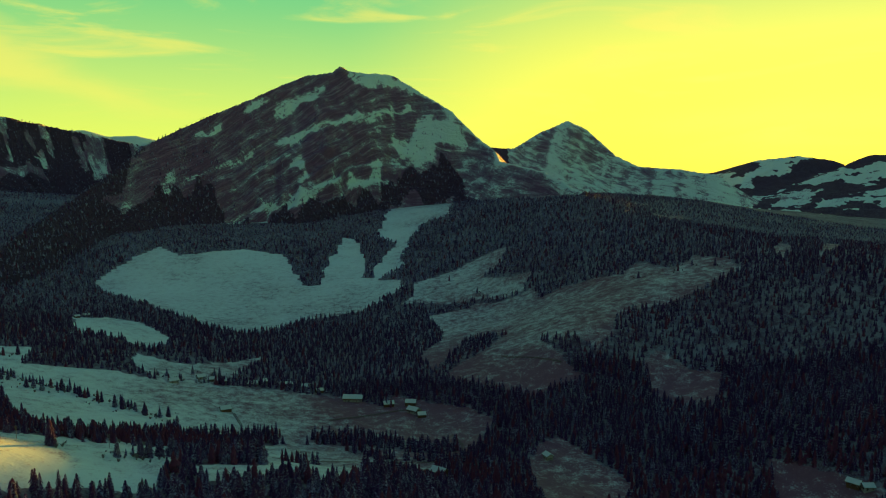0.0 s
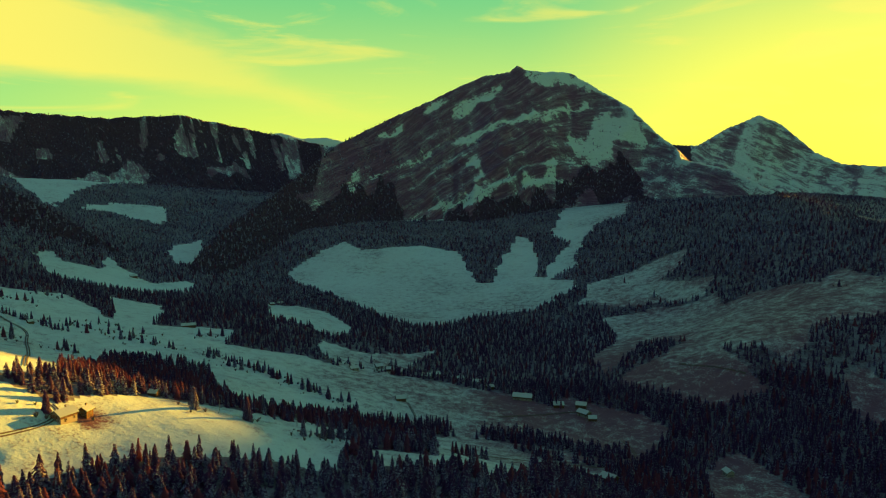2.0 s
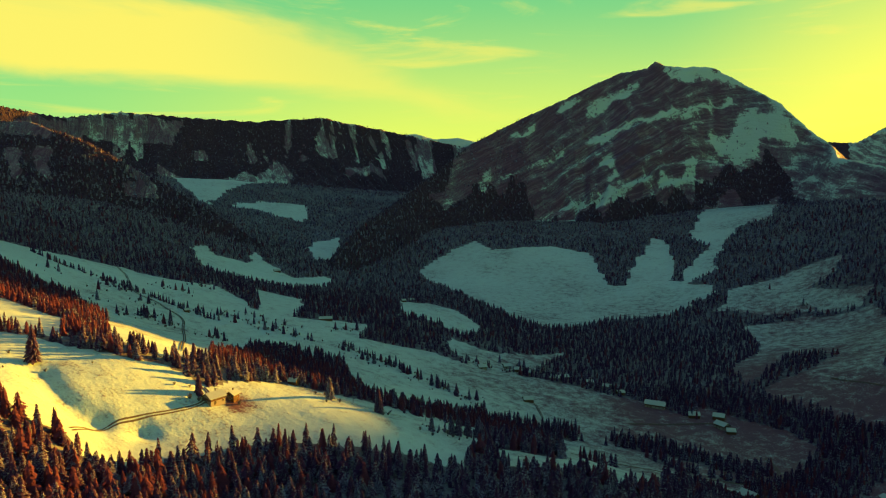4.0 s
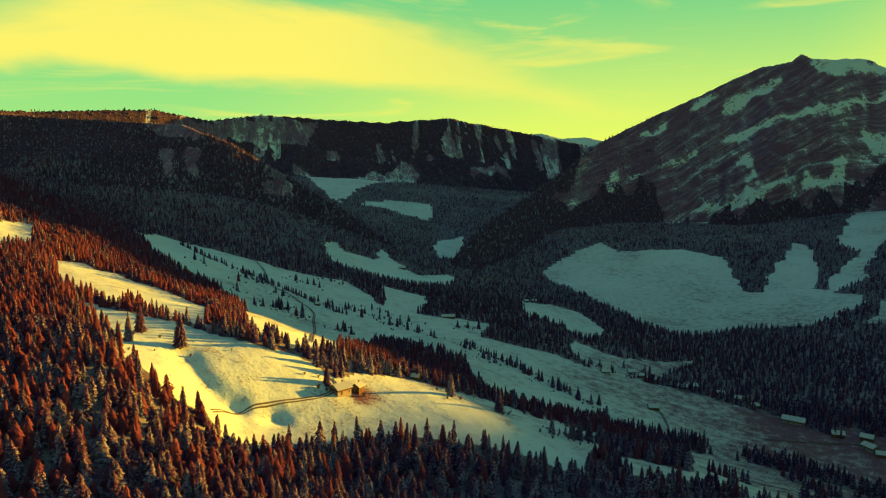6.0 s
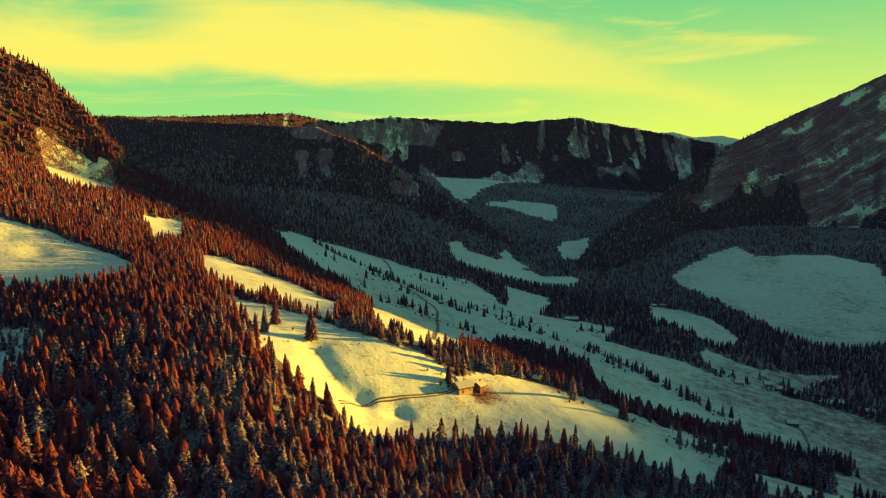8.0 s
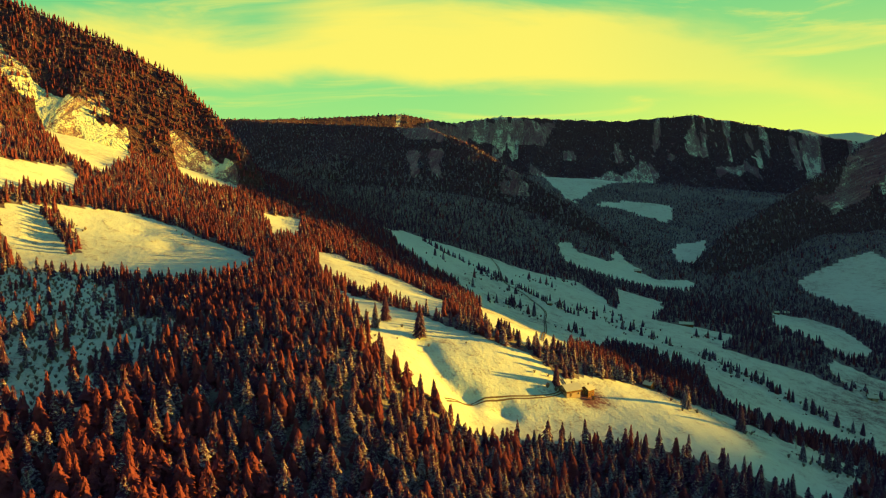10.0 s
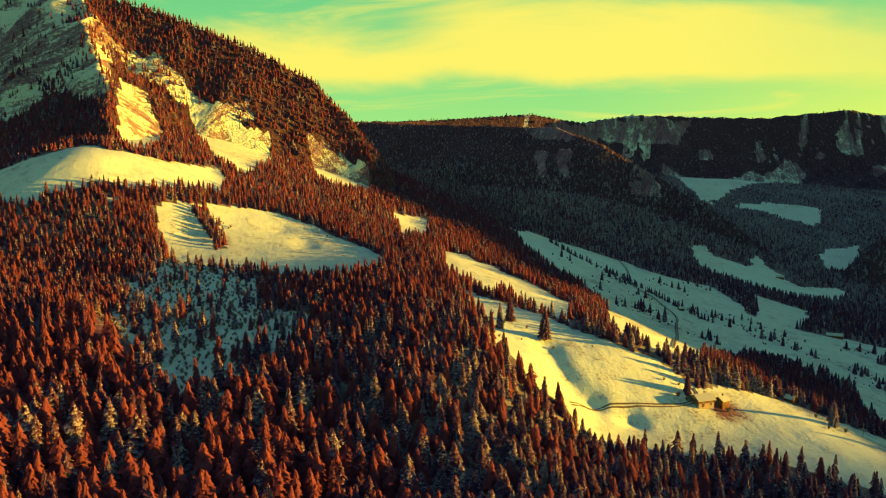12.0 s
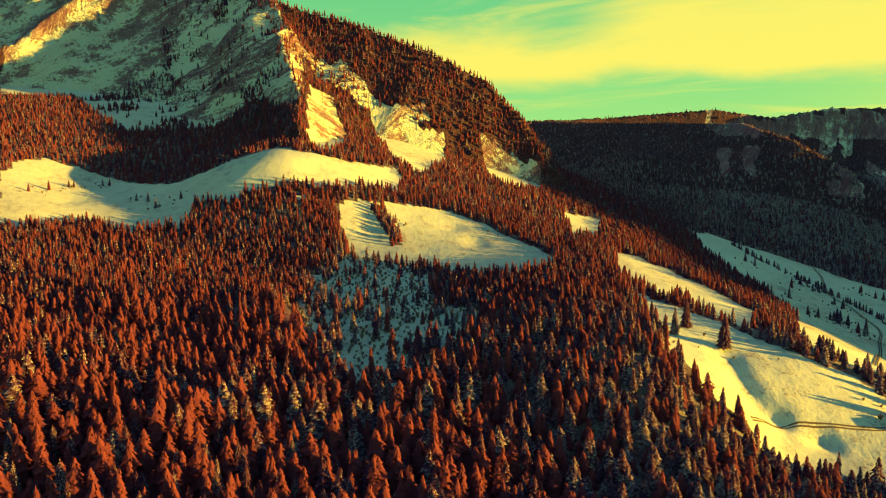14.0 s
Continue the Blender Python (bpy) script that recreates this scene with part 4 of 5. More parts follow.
def wood(name, label, x, y, rng, shapes, tall):
    """One joined wood of many trees."""
    if not len(x):
        return
    z = land_height(x, y) - np.where(np.hypot(x, y) > 2000, 4.0, 0.0)
    low = np.interp(np.hypot(x, y), (450, 900), (0.42, 0.74))
    h = tall * (low + (1.14 - low) * rng.uniform(0, 1, len(x)) ** 0.8) * (1 + 0.22 * grain(x / 38, y / 38, 81))
    wide, turn = rng.uniform(0.8, 1.45, len(x)) * (tall / np.maximum(h, 0.6 * tall)) ** 0.4, rng.uniform(0, 6.3, len(x))
    # larches are many on the sunny slope, and few below the chalet and in the valley
    bearing, away = np.degrees(np.arctan2(-x, y)), np.hypot(x, y)
    share = np.interp(bearing, (40, 52, 70, 84), (0.08, 0.25, 0.42, 0.78)) + 0.45 * fbm(x / 60, y / 60, 2, 83)
    share = np.where(away > 540, np.where(y < 620, 0.55, 0.10), share)
    share = np.where(hollow(x, y), 0.22, share)
    larch = rng.uniform(0, 1, len(x)) < share
    own = np.where(larch, rng.uniform(0.65, 1.0, len(x)), rng.uniform(0.05, 0.42, len(x)))
    # beyond 1200 m extra frost colour is painted on in place of bluish haze
    own = own - np.where(y > 620, np.interp(away, (1200, 1600), (0.0, 0.20)), 0.0)
    h = h * np.where(np.hypot(x - YARD[0], y - YARD[1]) < 190, 0.85, 1.0) * np.interp(np.hypot(x, y), (320, 440), (1.0, 0.80)) * np.where(np.hypot(x, y) < 460, np.interp(bearing, (66, 84), (1.0, 1.25)), 1.0)
    pick = rng.integers(0, len(shapes), len(x))
    vs, fs, os, ts, count = [], [], [], [], 0
    for k, (sv, sf, st) in enumerate(shapes):
        m = np.nonzero(pick == k)[0]
        if not len(m):
            continue
        c, s, w = np.cos(turn[m])[:, None], np.sin(turn[m])[:, None], (h * wide)[m][:, None]
        px = x[m][:, None] + w * (sv[:, 0] * c - sv[:, 1] * s)
        py = y[m][:, None] + w * (sv[:, 0] * s + sv[:, 1] * c)
        pz = z[m][:, None] - 0.06 * h[m][:, None] + h[m][:, None] * sv[:, 2]
        vs.append(np.stack([px, py, pz], -1).reshape(-1, 3))
        fs.append((sf[None] + (np.arange(len(m)) * len(sv))[:, None, None] + count).reshape(-1, 3))
        os.append(np.repeat(own[m], len(sv)))
        ts.append(np.tile(st, len(m)))
        count += len(m) * len(sv)
    ob = sheet(name, np.concatenate(vs), np.concatenate(fs), NEEDLES, {"own": np.concatenate(os), "tip": np.concatenate(ts)}, smooth=False)
    tagged(ob, label, "forest", kind="stuff")


def on_woodland(x, y, rng, extra=0.0):
    kind, trees = cover(x, y)
    return rng.uniform(0, 1, len(x)) < trees * (1 - extra) * np.where(np.hypot(x, y) > 900, 0.85, 1.0) * np.where(hollow(x, y), 0.38, 1.0)


def part(name, verts, faces, mat, parent, label="", attributes=None):
    ob = sheet(name, verts, faces, mat, attributes, smooth=False)
    ob.parent = parent
    return tagged(ob, label)


def bough_crown(seed, whorls=19, boughs=12):
    """A unit spruce crown of single drooping boughs, each a bent, pointed blade with a ridge."""
    rnd = random.Random(seed)
    verts, faces, tips = [], [], []
    for k in range(whorls):
        f = k / (whorls - 1)
        z, reach = 0.10 + 0.84 * f, 0.185 * (1 - f) ** 0.6 + 0.012
        turn = rnd.uniform(0, 6.3)
        for j in range(max(4, round(boughs * (1 - 0.5 * f)))):
            a = turn + 6.283 * j / max(4, round(boughs * (1 - 0.5 * f))) + rnd.uniform(-0.2, 0.2)
            q, w, droop = reach * rnd.uniform(0.75, 1.2), reach * rnd.uniform(0.20, 0.32) + 0.004, rnd.uniform(0.25, 0.5)
            c, s, b = math.cos(a), math.sin(a), len(verts)
            for u, v, h in ((0.0, 0, 0.045), (0.55, -w, -0.012), (0.55, 0, 0.022), (0.55, w, -0.012), (1.0, 0, -0.03)):
                verts.append((c * q * u - s * v, s * q * u + c * v, z + h * (1.4 - f) - droop * q * u))
            faces += [(b, b + 1, b + 2), (b, b + 2, b + 3), (b + 1, b + 4, b + 2), (b + 2, b + 4, b + 3)]
            tips += [-0.3, 0.5, 0.3, 0.5, 1.0]
    b = len(verts)
    verts += [(0, 0, 1.0), (0.012, 0, 0.9), (-0.006, 0.01, 0.9), (-0.006, -0.01, 0.9)]
    faces += [(b, b + 1, b + 2), (b, b + 2, b + 3), (b, b + 3, b + 1)]
    tips += [0.5, 0, 0, 0]
    return np.array(verts), np.array(faces), np.array(tips)


def trunk_shape(sides=7):
    rings = [(0.0, 0.020), (0.03, 0.014), (0.5, 0.008), (0.97, 0.001)]
    verts = [(r * math.cos(6.283 * j / sides), r * math.sin(6.283 * j / sides), z) for z, r in rings for j in range(sides)]
    faces = [(a * sides + j, a * sides + (j + 1) % sides, (a + 1) * sides + (j + 1) % sides, (a + 1) * sides + j)
             for a in range(len(rings) - 1) for j in range(sides)]
    return np.array(verts), np.array(faces)


def make_tree_kinds():
    """A few trees with trunk and crown, set up once; the others are copies."""
    kinds = []
    for k in range(5):
        base = new("spruce_tree")
        part("trunk", *trunk_shape(), BARK, base)
        v, f, tips = bough_crown(100 + k, 19 + k % 3 * 2, 11 + k % 2 * 2)
        part("crown", v, f, NEEDLES, base, "", {"own": np.full(len(v), (0.12, 0.25, 0.35, 0.42, 0.85)[k]), "tip": tips})
        kinds.append(base)
    return kinds


def plant(kinds, spots, label, group, seed):
    rnd = random.Random(seed)
    xs, ys = np.array([s[0] for s in spots], float), np.array([s[1] for s in spots], float)
    for (x, y, h), z in zip(spots, land_height(xs, ys)):
        kind = rnd.choice(kinds)
        size = h * rnd.uniform(0.8, 1.15)
        wide = size * rnd.uniform(0.9, 1.25)
        kind.scale = (wide, wide, size)
        tagged(copy_thing(kind, pose(x, y, float(z) - 0.3, 0, 0, rnd.uniform(0, 360))), label, "tree", group)


NEAR_SHAPES = [fringe_shape(k, 16, 7, 0.225 + 0.02 * (k % 3), 0.66) for k in range(6)]
INNER_SHAPES = [fringe_shape(30 + k, 9, 6, 0.225 + 0.02 * (k % 3), 0.68) for k in range(5)]
NEXT_SHAPES = [fringe_shape(10 + k, 5, 5, 0.23, 0.72) for k in range(4)]
MID_SHAPES = [spruce_shape(20 + k, 3, 4, 0.22, 0.8) for k in range(4)]
CREST_SHAPES = [spruce_shape(60 + k, 3, 3, 0.24, 0.7) for k in range(4)]
FAR_SHAPES = [spruce_shape(40 + k, 2, 2, 0.30) for k in range(3)]


def make_woods():
    x, y, rng = scatter(6.7, 170, 540, 1)
    m = on_woodland(x, y, rng)
    first = m & (np.hypot(x, y) < 352) & (np.degrees(np.arctan2(-x, y)) > 20)
    single = np.nonzero(first)[0][::3][:165]
    kinds = make_tree_kinds()
    plant(kinds, [(x[k], y[k], 17) for k in single], "tall frosted spruce at the front of the hillside forest", "spruces of the near forest edge", 5)
    plant(kinds, [(x, y, h * (0.78 if math.hypot(x, y) > 520 else 1.0)) for x, y, h in FIELD_TREES], "dark spruce standing in the snowy fields", "spruces in the fields", 6)
    for kind in kinds:
        for o in (*kind.children, kind):
            bpy.data.objects.remove(o)
    m[single] = False
    front = np.hypot(x, y) < 385
    wood("hillside_forest", "dense spruce forest on the near slope, reddish in low sun and dusted with frost", x[m & front], y[m & front], rng, NEAR_SHAPES, 18.5)
    wood("inner_forest", "spruces and reddish larches deeper in the hillside forest", x[m & ~front], y[m & ~front], rng, INNER_SHAPES, 18.5)
    x, y, rng = scatter(5.8, 540, 900, 11)
    m = on_woodland(x, y, rng)
    wood("upper_forest", "spruce forest on the upper slope between the sunlit meadows", x[m], y[m], rng, NEXT_SHAPES, 15.5)
    x, y, rng = scatter(7.4, 900, 1400, 2, (-35, 56))
    m = on_woodland(x, y, rng)
    wood("valley_forest", "dark spruce woods and copses between the snowy fields", x[m], y[m], rng, MID_SHAPES, 12.5)
    x, y, rng = scatter(5.9, 900, 1450, 7, (56, 109))
    m = on_woodland(x, y, rng)
    wood("shoulder_forest", "dense spruce forest clothing the sunlit mountain shoulder", x[m], y[m], rng, MID_SHAPES, 13.5)
    x, y, rng = scatter(5.7, 1450, 2050, 8, (60, 96))
    m = on_woodland(x, y, rng)
    wood("crest_forest", "dense spruce forest climbing to the mountain's crest", x[m], y[m], rng, CREST_SHAPES, 14.5)
    x, y, rng = scatter(8.8, 1400, 2700, 3)
    m = on_woodland(x, y, rng) & ~((np.degrees(np.arctan2(-x, y)) > 60) & (np.hypot(x, y) < 2050))
    wood("mountain_forest", "dark frosted spruce forest on the lower mountain flanks", x[m], y[m], rng, FAR_SHAPES, 13.5)
    x, y, rng = scatter(13.0, 2700, 4000, 4, (18, 75))
    m = on_woodland(x, y, rng, 0.1)
    wood("ridge_forest", "distant dark woods along the far ridge", x[m], y[m], rng, FAR_SHAPES, 13.5)


def along_line(line, spacing):
    """Even steps along a line."""
    p = np.array(line, float)
    run = np.concatenate([[0], np.cumsum(np.hypot(*np.diff(p, axis=0).T))])
    s = np.arange(0, run[-1], spacing)
    return np.stack([np.interp(s, run, p[:, 0]), np.interp(s, run, p[:, 1])], 1)


def make_hedges():
    """Rows of young spruces along the field edges."""
    rng = np.random.default_rng(31)
    for tall, wide, line in HEDGES:
        p = np.concatenate([along_line(line, 4.2) for _ in range(max(1, wide // 5))])
        p = p + rng.normal(0, 1, p.shape) * (wide * 0.36, wide * 0.36)
        p = p[rng.uniform(0, 1, len(p)) < 0.80 + 0.5 * grain(p[:, 0] / 30, p[:, 1] / 30, 303)]
        wood("hedgerow", "row of dark spruces and young trees dividing the snowy fields", p[:, 0], p[:, 1], rng, NEXT_SHAPES, tall * 1.15)


def shrub_shape(seed):
    """A unit leafless shrub: a sheaf of thin, forked twigs."""
    rnd = random.Random(seed)
    verts, faces = [], []
    for k in range(22):
        a, lean, h = rnd.uniform(0, 6.3), rnd.uniform(0.05, 0.55), rnd.uniform(0.5, 1.0)
        c, s, w = math.cos(a), math.sin(a), 0.05
        b = len(verts)
        for q, z, v in ((0.05, 0.0, -w), (0.05, 0.0, w), (lean * 0.6, h * 0.6, w * 1.6), (lean, h, 0.0), (lean * 0.45, h * 0.75, -w * 2.5)):
            verts.append((c * q - s * v, s * q + c * v, z))
        faces += [(b, b + 1, b + 2), (b, b + 2, b + 3), (b, b + 2, b + 4)]
    return np.array(verts), np.array(faces)


def make_shrubs():
    rng = np.random.default_rng(12)
    spots = np.array([(x, y) for x, y, h in FIELD_TREES for _ in range(4)], float)
    spots += rng.normal(0, 9, spots.shape)
    rows = np.concatenate([along_line(line, 5.0) for _, _, line in HEDGES])
    spots = np.concatenate([spots, rows + rng.normal(0, 3, rows.shape)])
    hx, hy, _ = scatter(5.2, 300, 720, 13, (55, 100))
    m = hollow(hx, hy)
    x, y = np.concatenate([spots[:, 0], hx[m]]), np.concatenate([spots[:, 1], hy[m]])
    shapes = [shrub_shape(k) for k in range(4)]
    vs, fs, count = [], [], 0
    for px, py, pz in zip(x, y, land_height(x, y)):
        sv, sf = shapes[rng.integers(0, 4)]
        size, turn = rng.uniform(1.6, 4.2), rng.uniform(0, 6.3)
        c, s = math.cos(turn), math.sin(turn)
        vs.append(np.stack([px + size * (sv[:, 0] * c - sv[:, 1] * s), py + size * (sv[:, 0] * s + sv[:, 1] * c), pz - 0.2 + size * sv[:, 2]], 1))
        fs.append(sf + count)
        count += len(sv)
    ob = sheet("shrubs", np.concatenate(vs), np.concatenate(fs), TWIGS, smooth=False)
    tagged(ob, "leafless brown shrubs along the field edges and in the hollow", "shrub", kind="stuff")


make_woods()
make_hedges()
make_shrubs()

# ---------------------------------------------------------------- tracks
def ribbon(name, line, wide, lift, mat, label):
    """Two wheel ruts that follow the ground along a line, rounded off between its points."""
    p = np.array(line, float)
    for _ in range(3):
        q = np.empty((2 * len(p), 2))
        q[0::2], q[1::2] = p, p
        cut = 0.75 * p[:-1] + 0.25 * p[1:], 0.25 * p[:-1] + 0.75 * p[1:]
        p = np.vstack([p[:1], np.stack(cut, 1).reshape(-1, 2), p[-1:]])
    way = np.gradient(p, axis=0)
    way /= np.maximum(np.linalg.norm(way, axis=1, keepdims=True), 1e-6)
    side = np.stack([-way[:, 1], way[:, 0]], 1)
    offs = np.array([-0.5, -0.32, -0.15, 0.15, 0.32, 0.5])
    x = (p[:, 0][:, None] + side[:, 0][:, None] * offs * wide).ravel()
    y = (p[:, 1][:, None] + side[:, 1][:, None] * offs * wide).ravel()
    dip = np.tile(np.array([-0.25, 0.03, -0.25, -0.25, 0.03, -0.25]), len(p))
    # two wheel ruts, with snow left between them
    faces = np.array([f for k, f in enumerate(grid_faces(len(p), 6)) if k % 5 != 2])
    ob = sheet(name, np.stack([x, y, ground_height(x, y) + lift + dip], 1), faces, mat)
    return tagged(ob, label, "track", kind="structure")


for wide, line in TRACKS:
    ribbon("track", line, wide, 0.18 + 0.0005 * math.hypot(*line[0]), TRACK, "dark muddy farm track through the snow")


# ---------------------------------------------------------------- buildings
def box(bm, size, at, turn=0.0):
    made = bmesh.ops.create_cube(bm, size=1.0, matrix=pose(*at, 0, 0, turn) @ Matrix.Diagonal((*size, 1)))
    return made["verts"]


def piece(name, bm, mat, parent, label="", bevel=0.0):
    if bevel:
        bmesh.ops.bevel(bm, geom=list(bm.edges), offset=bevel, segments=1, affect="EDGES")
    me = bpy.data.meshes.new(name)
    bm.to_mesh(me)
    bm.free()
    me.materials.append(mat)
    ob = new(name, me)
    ob.parent = parent
    return tagged(ob, label)


def gabled_walls(length, width, wall, rise):
    """Walls with two gables, the ridge along x."""
    bm = bmesh.new()
    a, b = length / 2, width / 2
    low = [bm.verts.new(v) for v in ((-a, -b, -2.5), (a, -b, -2.5), (a, b, -2.5), (-a, b, -2.5))]
    top = [bm.verts.new(v) for v in ((-a, -b, wall), (a, -b, wall), (a, b, wall), (-a, b, wall))]
    tip = [bm.verts.new((-a, 0, wall + rise)), bm.verts.new((a, 0, wall + rise))]
    for f in ((low[0], low[1], top[1], top[0]), (low[2], low[3], top[3], top[2]), (low[1], low[2], top[2], tip[1], top[1]),
              (low[3], low[0], top[0], tip[0], top[3]), (low[3], low[2], low[1], low[0])):
        bm.faces.new(f)
    return bm


def roof_slab(length, width, wall, rise, over, thick, lift, side):
    """One half of a gabled roof as a slab with thickness."""
    bm = bmesh.new()
    a, b = length / 2 + over, width / 2 + over
    fall = rise * over / (width / 2)
    pts = [(-a, 0, wall + rise + lift), (a, 0, wall + rise + lift), (a, side * b, wall - fall + lift), (-a, side * b, wall - fall + lift)]
    up = [bm.verts.new((x, y, z + thick)) for x, y, z in pts]
    down = [bm.verts.new(p) for p in pts]
    bm.faces.new(up), bm.faces.new(down[::-1])
    for k in range(4):
        bm.faces.new((up[k], down[k], down[(k + 1) % 4], up[(k + 1) % 4]))
    bmesh.ops.recalc_face_normals(bm, faces=bm.faces)
    return bm


def window(parent, at, turn, wide=1.0, high=1.2):
    """Frame, pane and sill on a wall; turn 0 looks along +x."""
    c, s = math.cos(radians(turn)), math.sin(radians(turn))
    bm = bmesh.new()
    for y, z, w, h in ((-wide / 2, 0, 0.12, high), (wide / 2, 0, 0.12, high), (0, high / 2, wide + 0.12, 0.12), (0, -high / 2, wide + 0.12, 0.12), (0, 0, 0.08, high)):
        box(bm, (0.12, w, h), (0, y, z))
    frame_ob = piece("window", bm, PLASTER, parent)
    frame_ob.matrix_basis = pose(at[0] + 0.05 * c, at[1] + 0.05 * s, at[2], 0, 0, turn)
    bm = bmesh.new()
    box(bm, (0.06, wide - 0.1, high - 0.1), (0, 0, 0))
    piece("pane", bm, PANE, frame_ob)
    bm = bmesh.new()
    box(bm, (0.25, wide + 0.3, 0.06), (0.1, 0, -high / 2 - 0.1))
    piece("sill", bm, TIMBER, frame_ob)


LOOKS = {
    "chalet": ("timber_chalet", "timber chalet with snowy gabled roof on the sunlit meadow", "house"),
    "annex": ("timber_annex", "small gabled timber annex with snow on its roof", "house"),
    "farm": ("farmhouse", "long farmhouse with pale walls and snow-covered roof", "house"),
    "barn": ("hay_barn", "small dark wooden barn with a snow-covered roof", "barn"),
    "house": ("village_house", "village house with pale plaster base and snowy roof", "house")}


def building(kind, x, y, length, width, wall, turn, number):
    name, label, category = LOOKS[kind]
    z = float(ground_height(np.array([x]), np.array([y]))[0])
    base = tagged(new(name), label, category, "houses of the valley" if kind == "house" else "")
    rise = width * (0.30 if kind != "barn" else 0.36)
    walls = TIMBER if kind in ("barn", "annex") or (kind == "house" and number % 3 == 1) else PLASTER
    piece("wall", gabled_walls(length, width, wall, rise), walls, base)
    if kind in ("chalet", "farm"):
        bm = bmesh.new()
        for side in (-1, 1):
            box(bm, (length + 0.1, 0.12, wall * 0.45), (0, side * (width / 2 + 0.03), wall * 0.76))
        for end in (-1, 1):
            box(bm, (0.12, width * 0.9, wall * 0.45), (end * (length / 2 + 0.03), 0, wall * 0.76))
        piece("timber_cladding", bm, TIMBER, base, "dark timber cladding of the upper floor")
    over = 1.1 if kind != "barn" else 0.6
    for side in (-1, 1):
        slab = piece("roof", roof_slab(length, width, wall, rise, over, 0.22, 0.02, side), SHINGLE, base)
        piece("snow_cover", roof_slab(length - 0.2, width - 0.1, wall, rise, over - 0.1, 0.28, 0.25, side), ROOF_SNOW, slab, "thick snow lying on the roof")
    if kind != "barn":
        bm = bmesh.new()
        box(bm, (0.8, 0.8, 2.0), (length * 0.2, width * 0.12, wall + rise + 0.3))
        stack = piece("chimney", bm, PLASTER, base, "", 0.04)
        bm = bmesh.new()
        box(bm, (1.05, 1.05, 0.15), (length * 0.2, width * 0.12, wall + rise + 1.38))
        piece("chimney_cap", bm, SHINGLE, stack)
    bm = bmesh.new()
    box(bm, (1.1, 0.14, 2.1), (-length * 0.22, -width / 2 - 0.05, 1.05))
    if kind == "barn":
        box(bm, (1.1, 0.14, 2.1), (-length * 0.22 + 1.15, -width / 2 - 0.05, 1.05))
    piece("door", bm, SHINGLE if kind != "barn" else TIMBER, base, "", 0.02)
    if kind != "barn":
        rows = [1.5] + ([wall - 0.9] if wall > 4 else [])
        for h in rows:
            for k in range(-1, 2):
                window(base, (length / 2, k * width * 0.28, h), 0)
                window(base, (-length / 2, k * width * 0.28, h), 180)
            for k in range(int(length // 4)):
                window(base, ((k + 0.5) * length / int(length // 4) - length / 2 + 0.9, -width / 2, h), -90)
    if kind in ("chalet", "farm"):
        bm = bmesh.new()
        box(bm, (1.5, width * 0.92, 0.16), (length / 2 + 0.75, 0, wall * 0.56))
        balcony = piece("balcony", bm, TIMBER, base)
        for k in range(9):
            bm = bmesh.new()
            box(bm, (0.08, 0.1, 1.0), (length / 2 + 1.42, (k / 8 - 0.5) * width * 0.9, wall * 0.56 + 0.55))
            piece("baluster", bm, TIMBER, balcony)
        bm = bmesh.new()
        box(bm, (0.12, width * 0.92, 0.1), (length / 2 + 1.42, 0, wall * 0.56 + 1.08))
        piece("handrail", bm, TIMBER, balcony)
    base.matrix_basis = pose(x, y, z, 0, 0, turn)
    return base


for number, (kind, x, y, length, width, wall, turn) in enumerate(BUILDINGS):
    small = {"house": 0.8, "farm": 0.85}.get(kind, 1.0)
    building(kind, x, y, length * small, width * small, wall * small, turn, number)


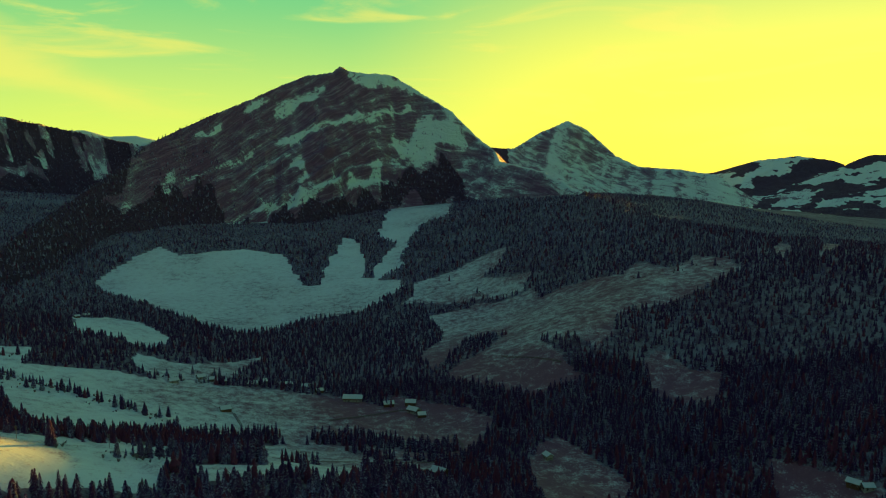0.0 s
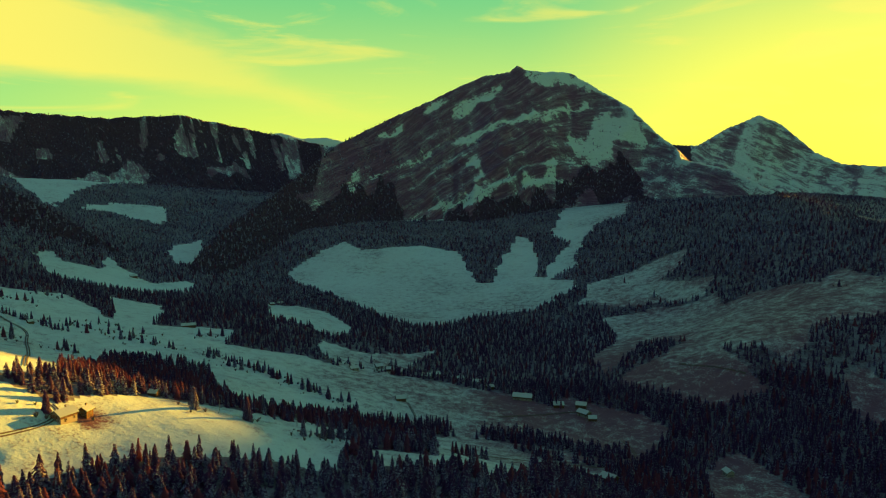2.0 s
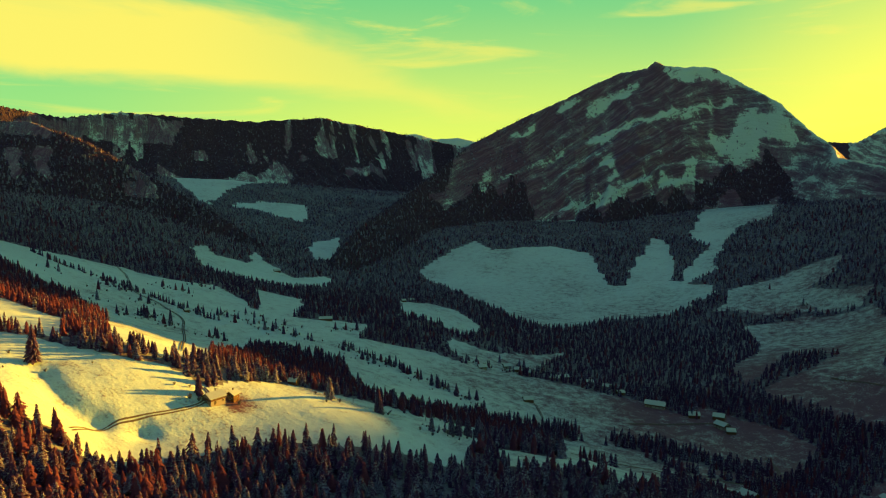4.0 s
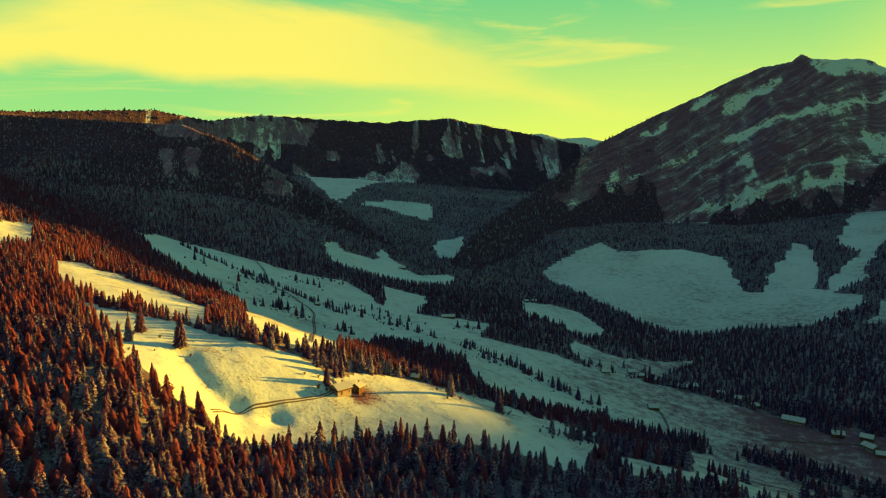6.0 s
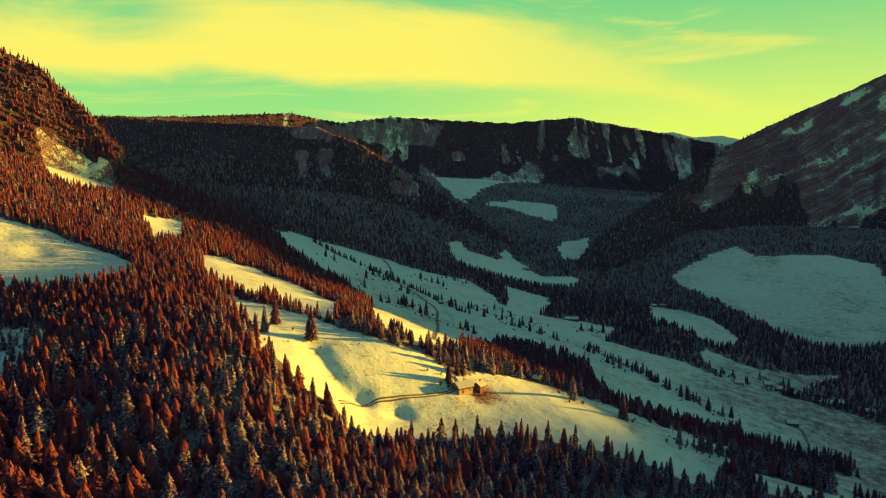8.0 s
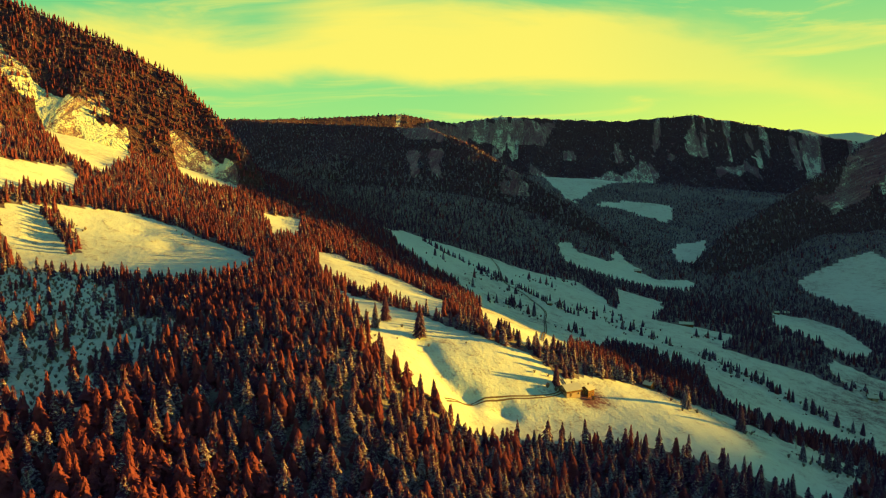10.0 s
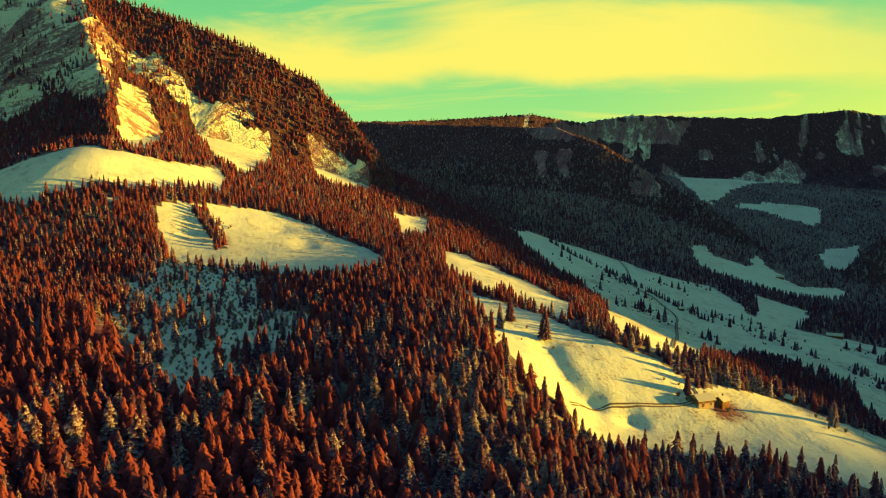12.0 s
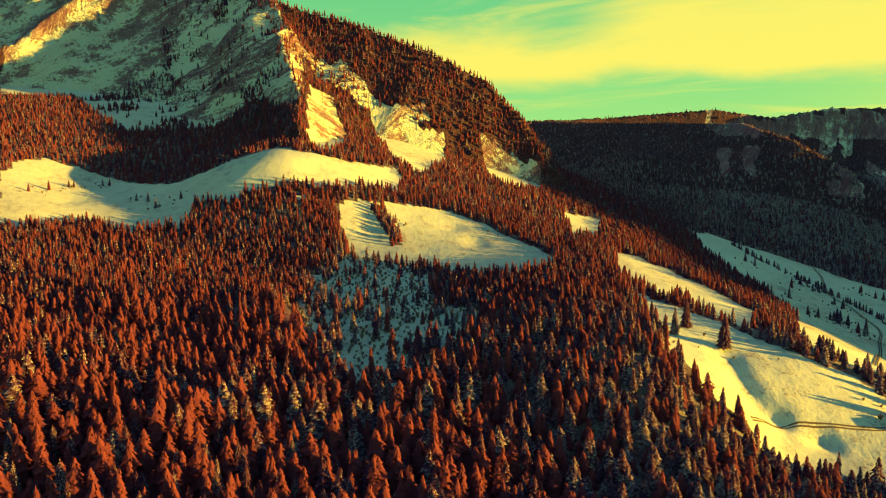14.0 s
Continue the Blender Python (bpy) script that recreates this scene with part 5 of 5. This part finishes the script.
# ---------------------------------------------------------------- poles
def pole(x, y, high):
    z = float(ground_height(np.array([x]), np.array([y]))[0])
    base = tagged(new("utility_pole"), "grey wooden utility pole standing in the snowy field", "pole", "poles in the fields")
    bm = bmesh.new()
    bmesh.ops.create_cone(bm, cap_ends=True, segments=10, radius1=0.22, radius2=0.15, depth=high + 1, matrix=pose(0, 0, high / 2 - 0.5))
    piece("post", bm, POLE_WOOD, base)
    bm = bmesh.new()
    box(bm, (1.8, 0.14, 0.16), (0, 0.16, high - 0.6))
    arm = piece("crossarm", bm, POLE_WOOD, base)
    for k in (-0.75, 0.0, 0.75):
        bm = bmesh.new()
        bmesh.ops.create_cone(bm, cap_ends=True, segments=8, radius1=0.07, radius2=0.05, depth=0.26, matrix=pose(k, 0.16, high - 0.39))
        piece("insulator", bm, PLASTER, arm)
    base.matrix_basis = pose(x, y, z, 0, 0, 40)


for x, y, high in POLES:
    pole(x, y, high)


# ---------------------------------------------------------------- fence
def field_fence(line):
    """Wooden posts with two rails, following the ground."""
    p = along_line(line, 5.0)
    z = ground_height(p[:, 0], p[:, 1])
    base = tagged(new("field_fence"), "old wooden post and rail fence along the snowy meadow", "fence")
    post_mesh = None
    for (x, y), h in zip(p, z):
        if post_mesh is None:
            bm = bmesh.new()
            bmesh.ops.create_cone(bm, cap_ends=True, segments=8, radius1=0.11, radius2=0.08, depth=1.7, matrix=pose(0, 0, 0.45))
            ob = piece("post", bm, POLE_WOOD, base)
            post_mesh = ob.data
        else:
            ob = new("post", post_mesh)
            ob.parent = base
        ob.matrix_basis = pose(x, y, float(h), 0, 0, 0)
    for a, b, za, zb in zip(p[:-1], p[1:], z[:-1], z[1:]):
        for lift in (0.45, 1.0):
            start, end = Vector((*a, za + lift)), Vector((*b, zb + lift))
            bm = bmesh.new()
            box(bm, ((end - start).length, 0.06, 0.12), (0, 0, 0))
            rail = piece("rail", bm, POLE_WOOD, base)
            rail.matrix_basis = Matrix.Translation((start + end) / 2) @ (end - start).to_track_quat("X", "Z").to_matrix().to_4x4()
    return base


field_fence(FENCE)
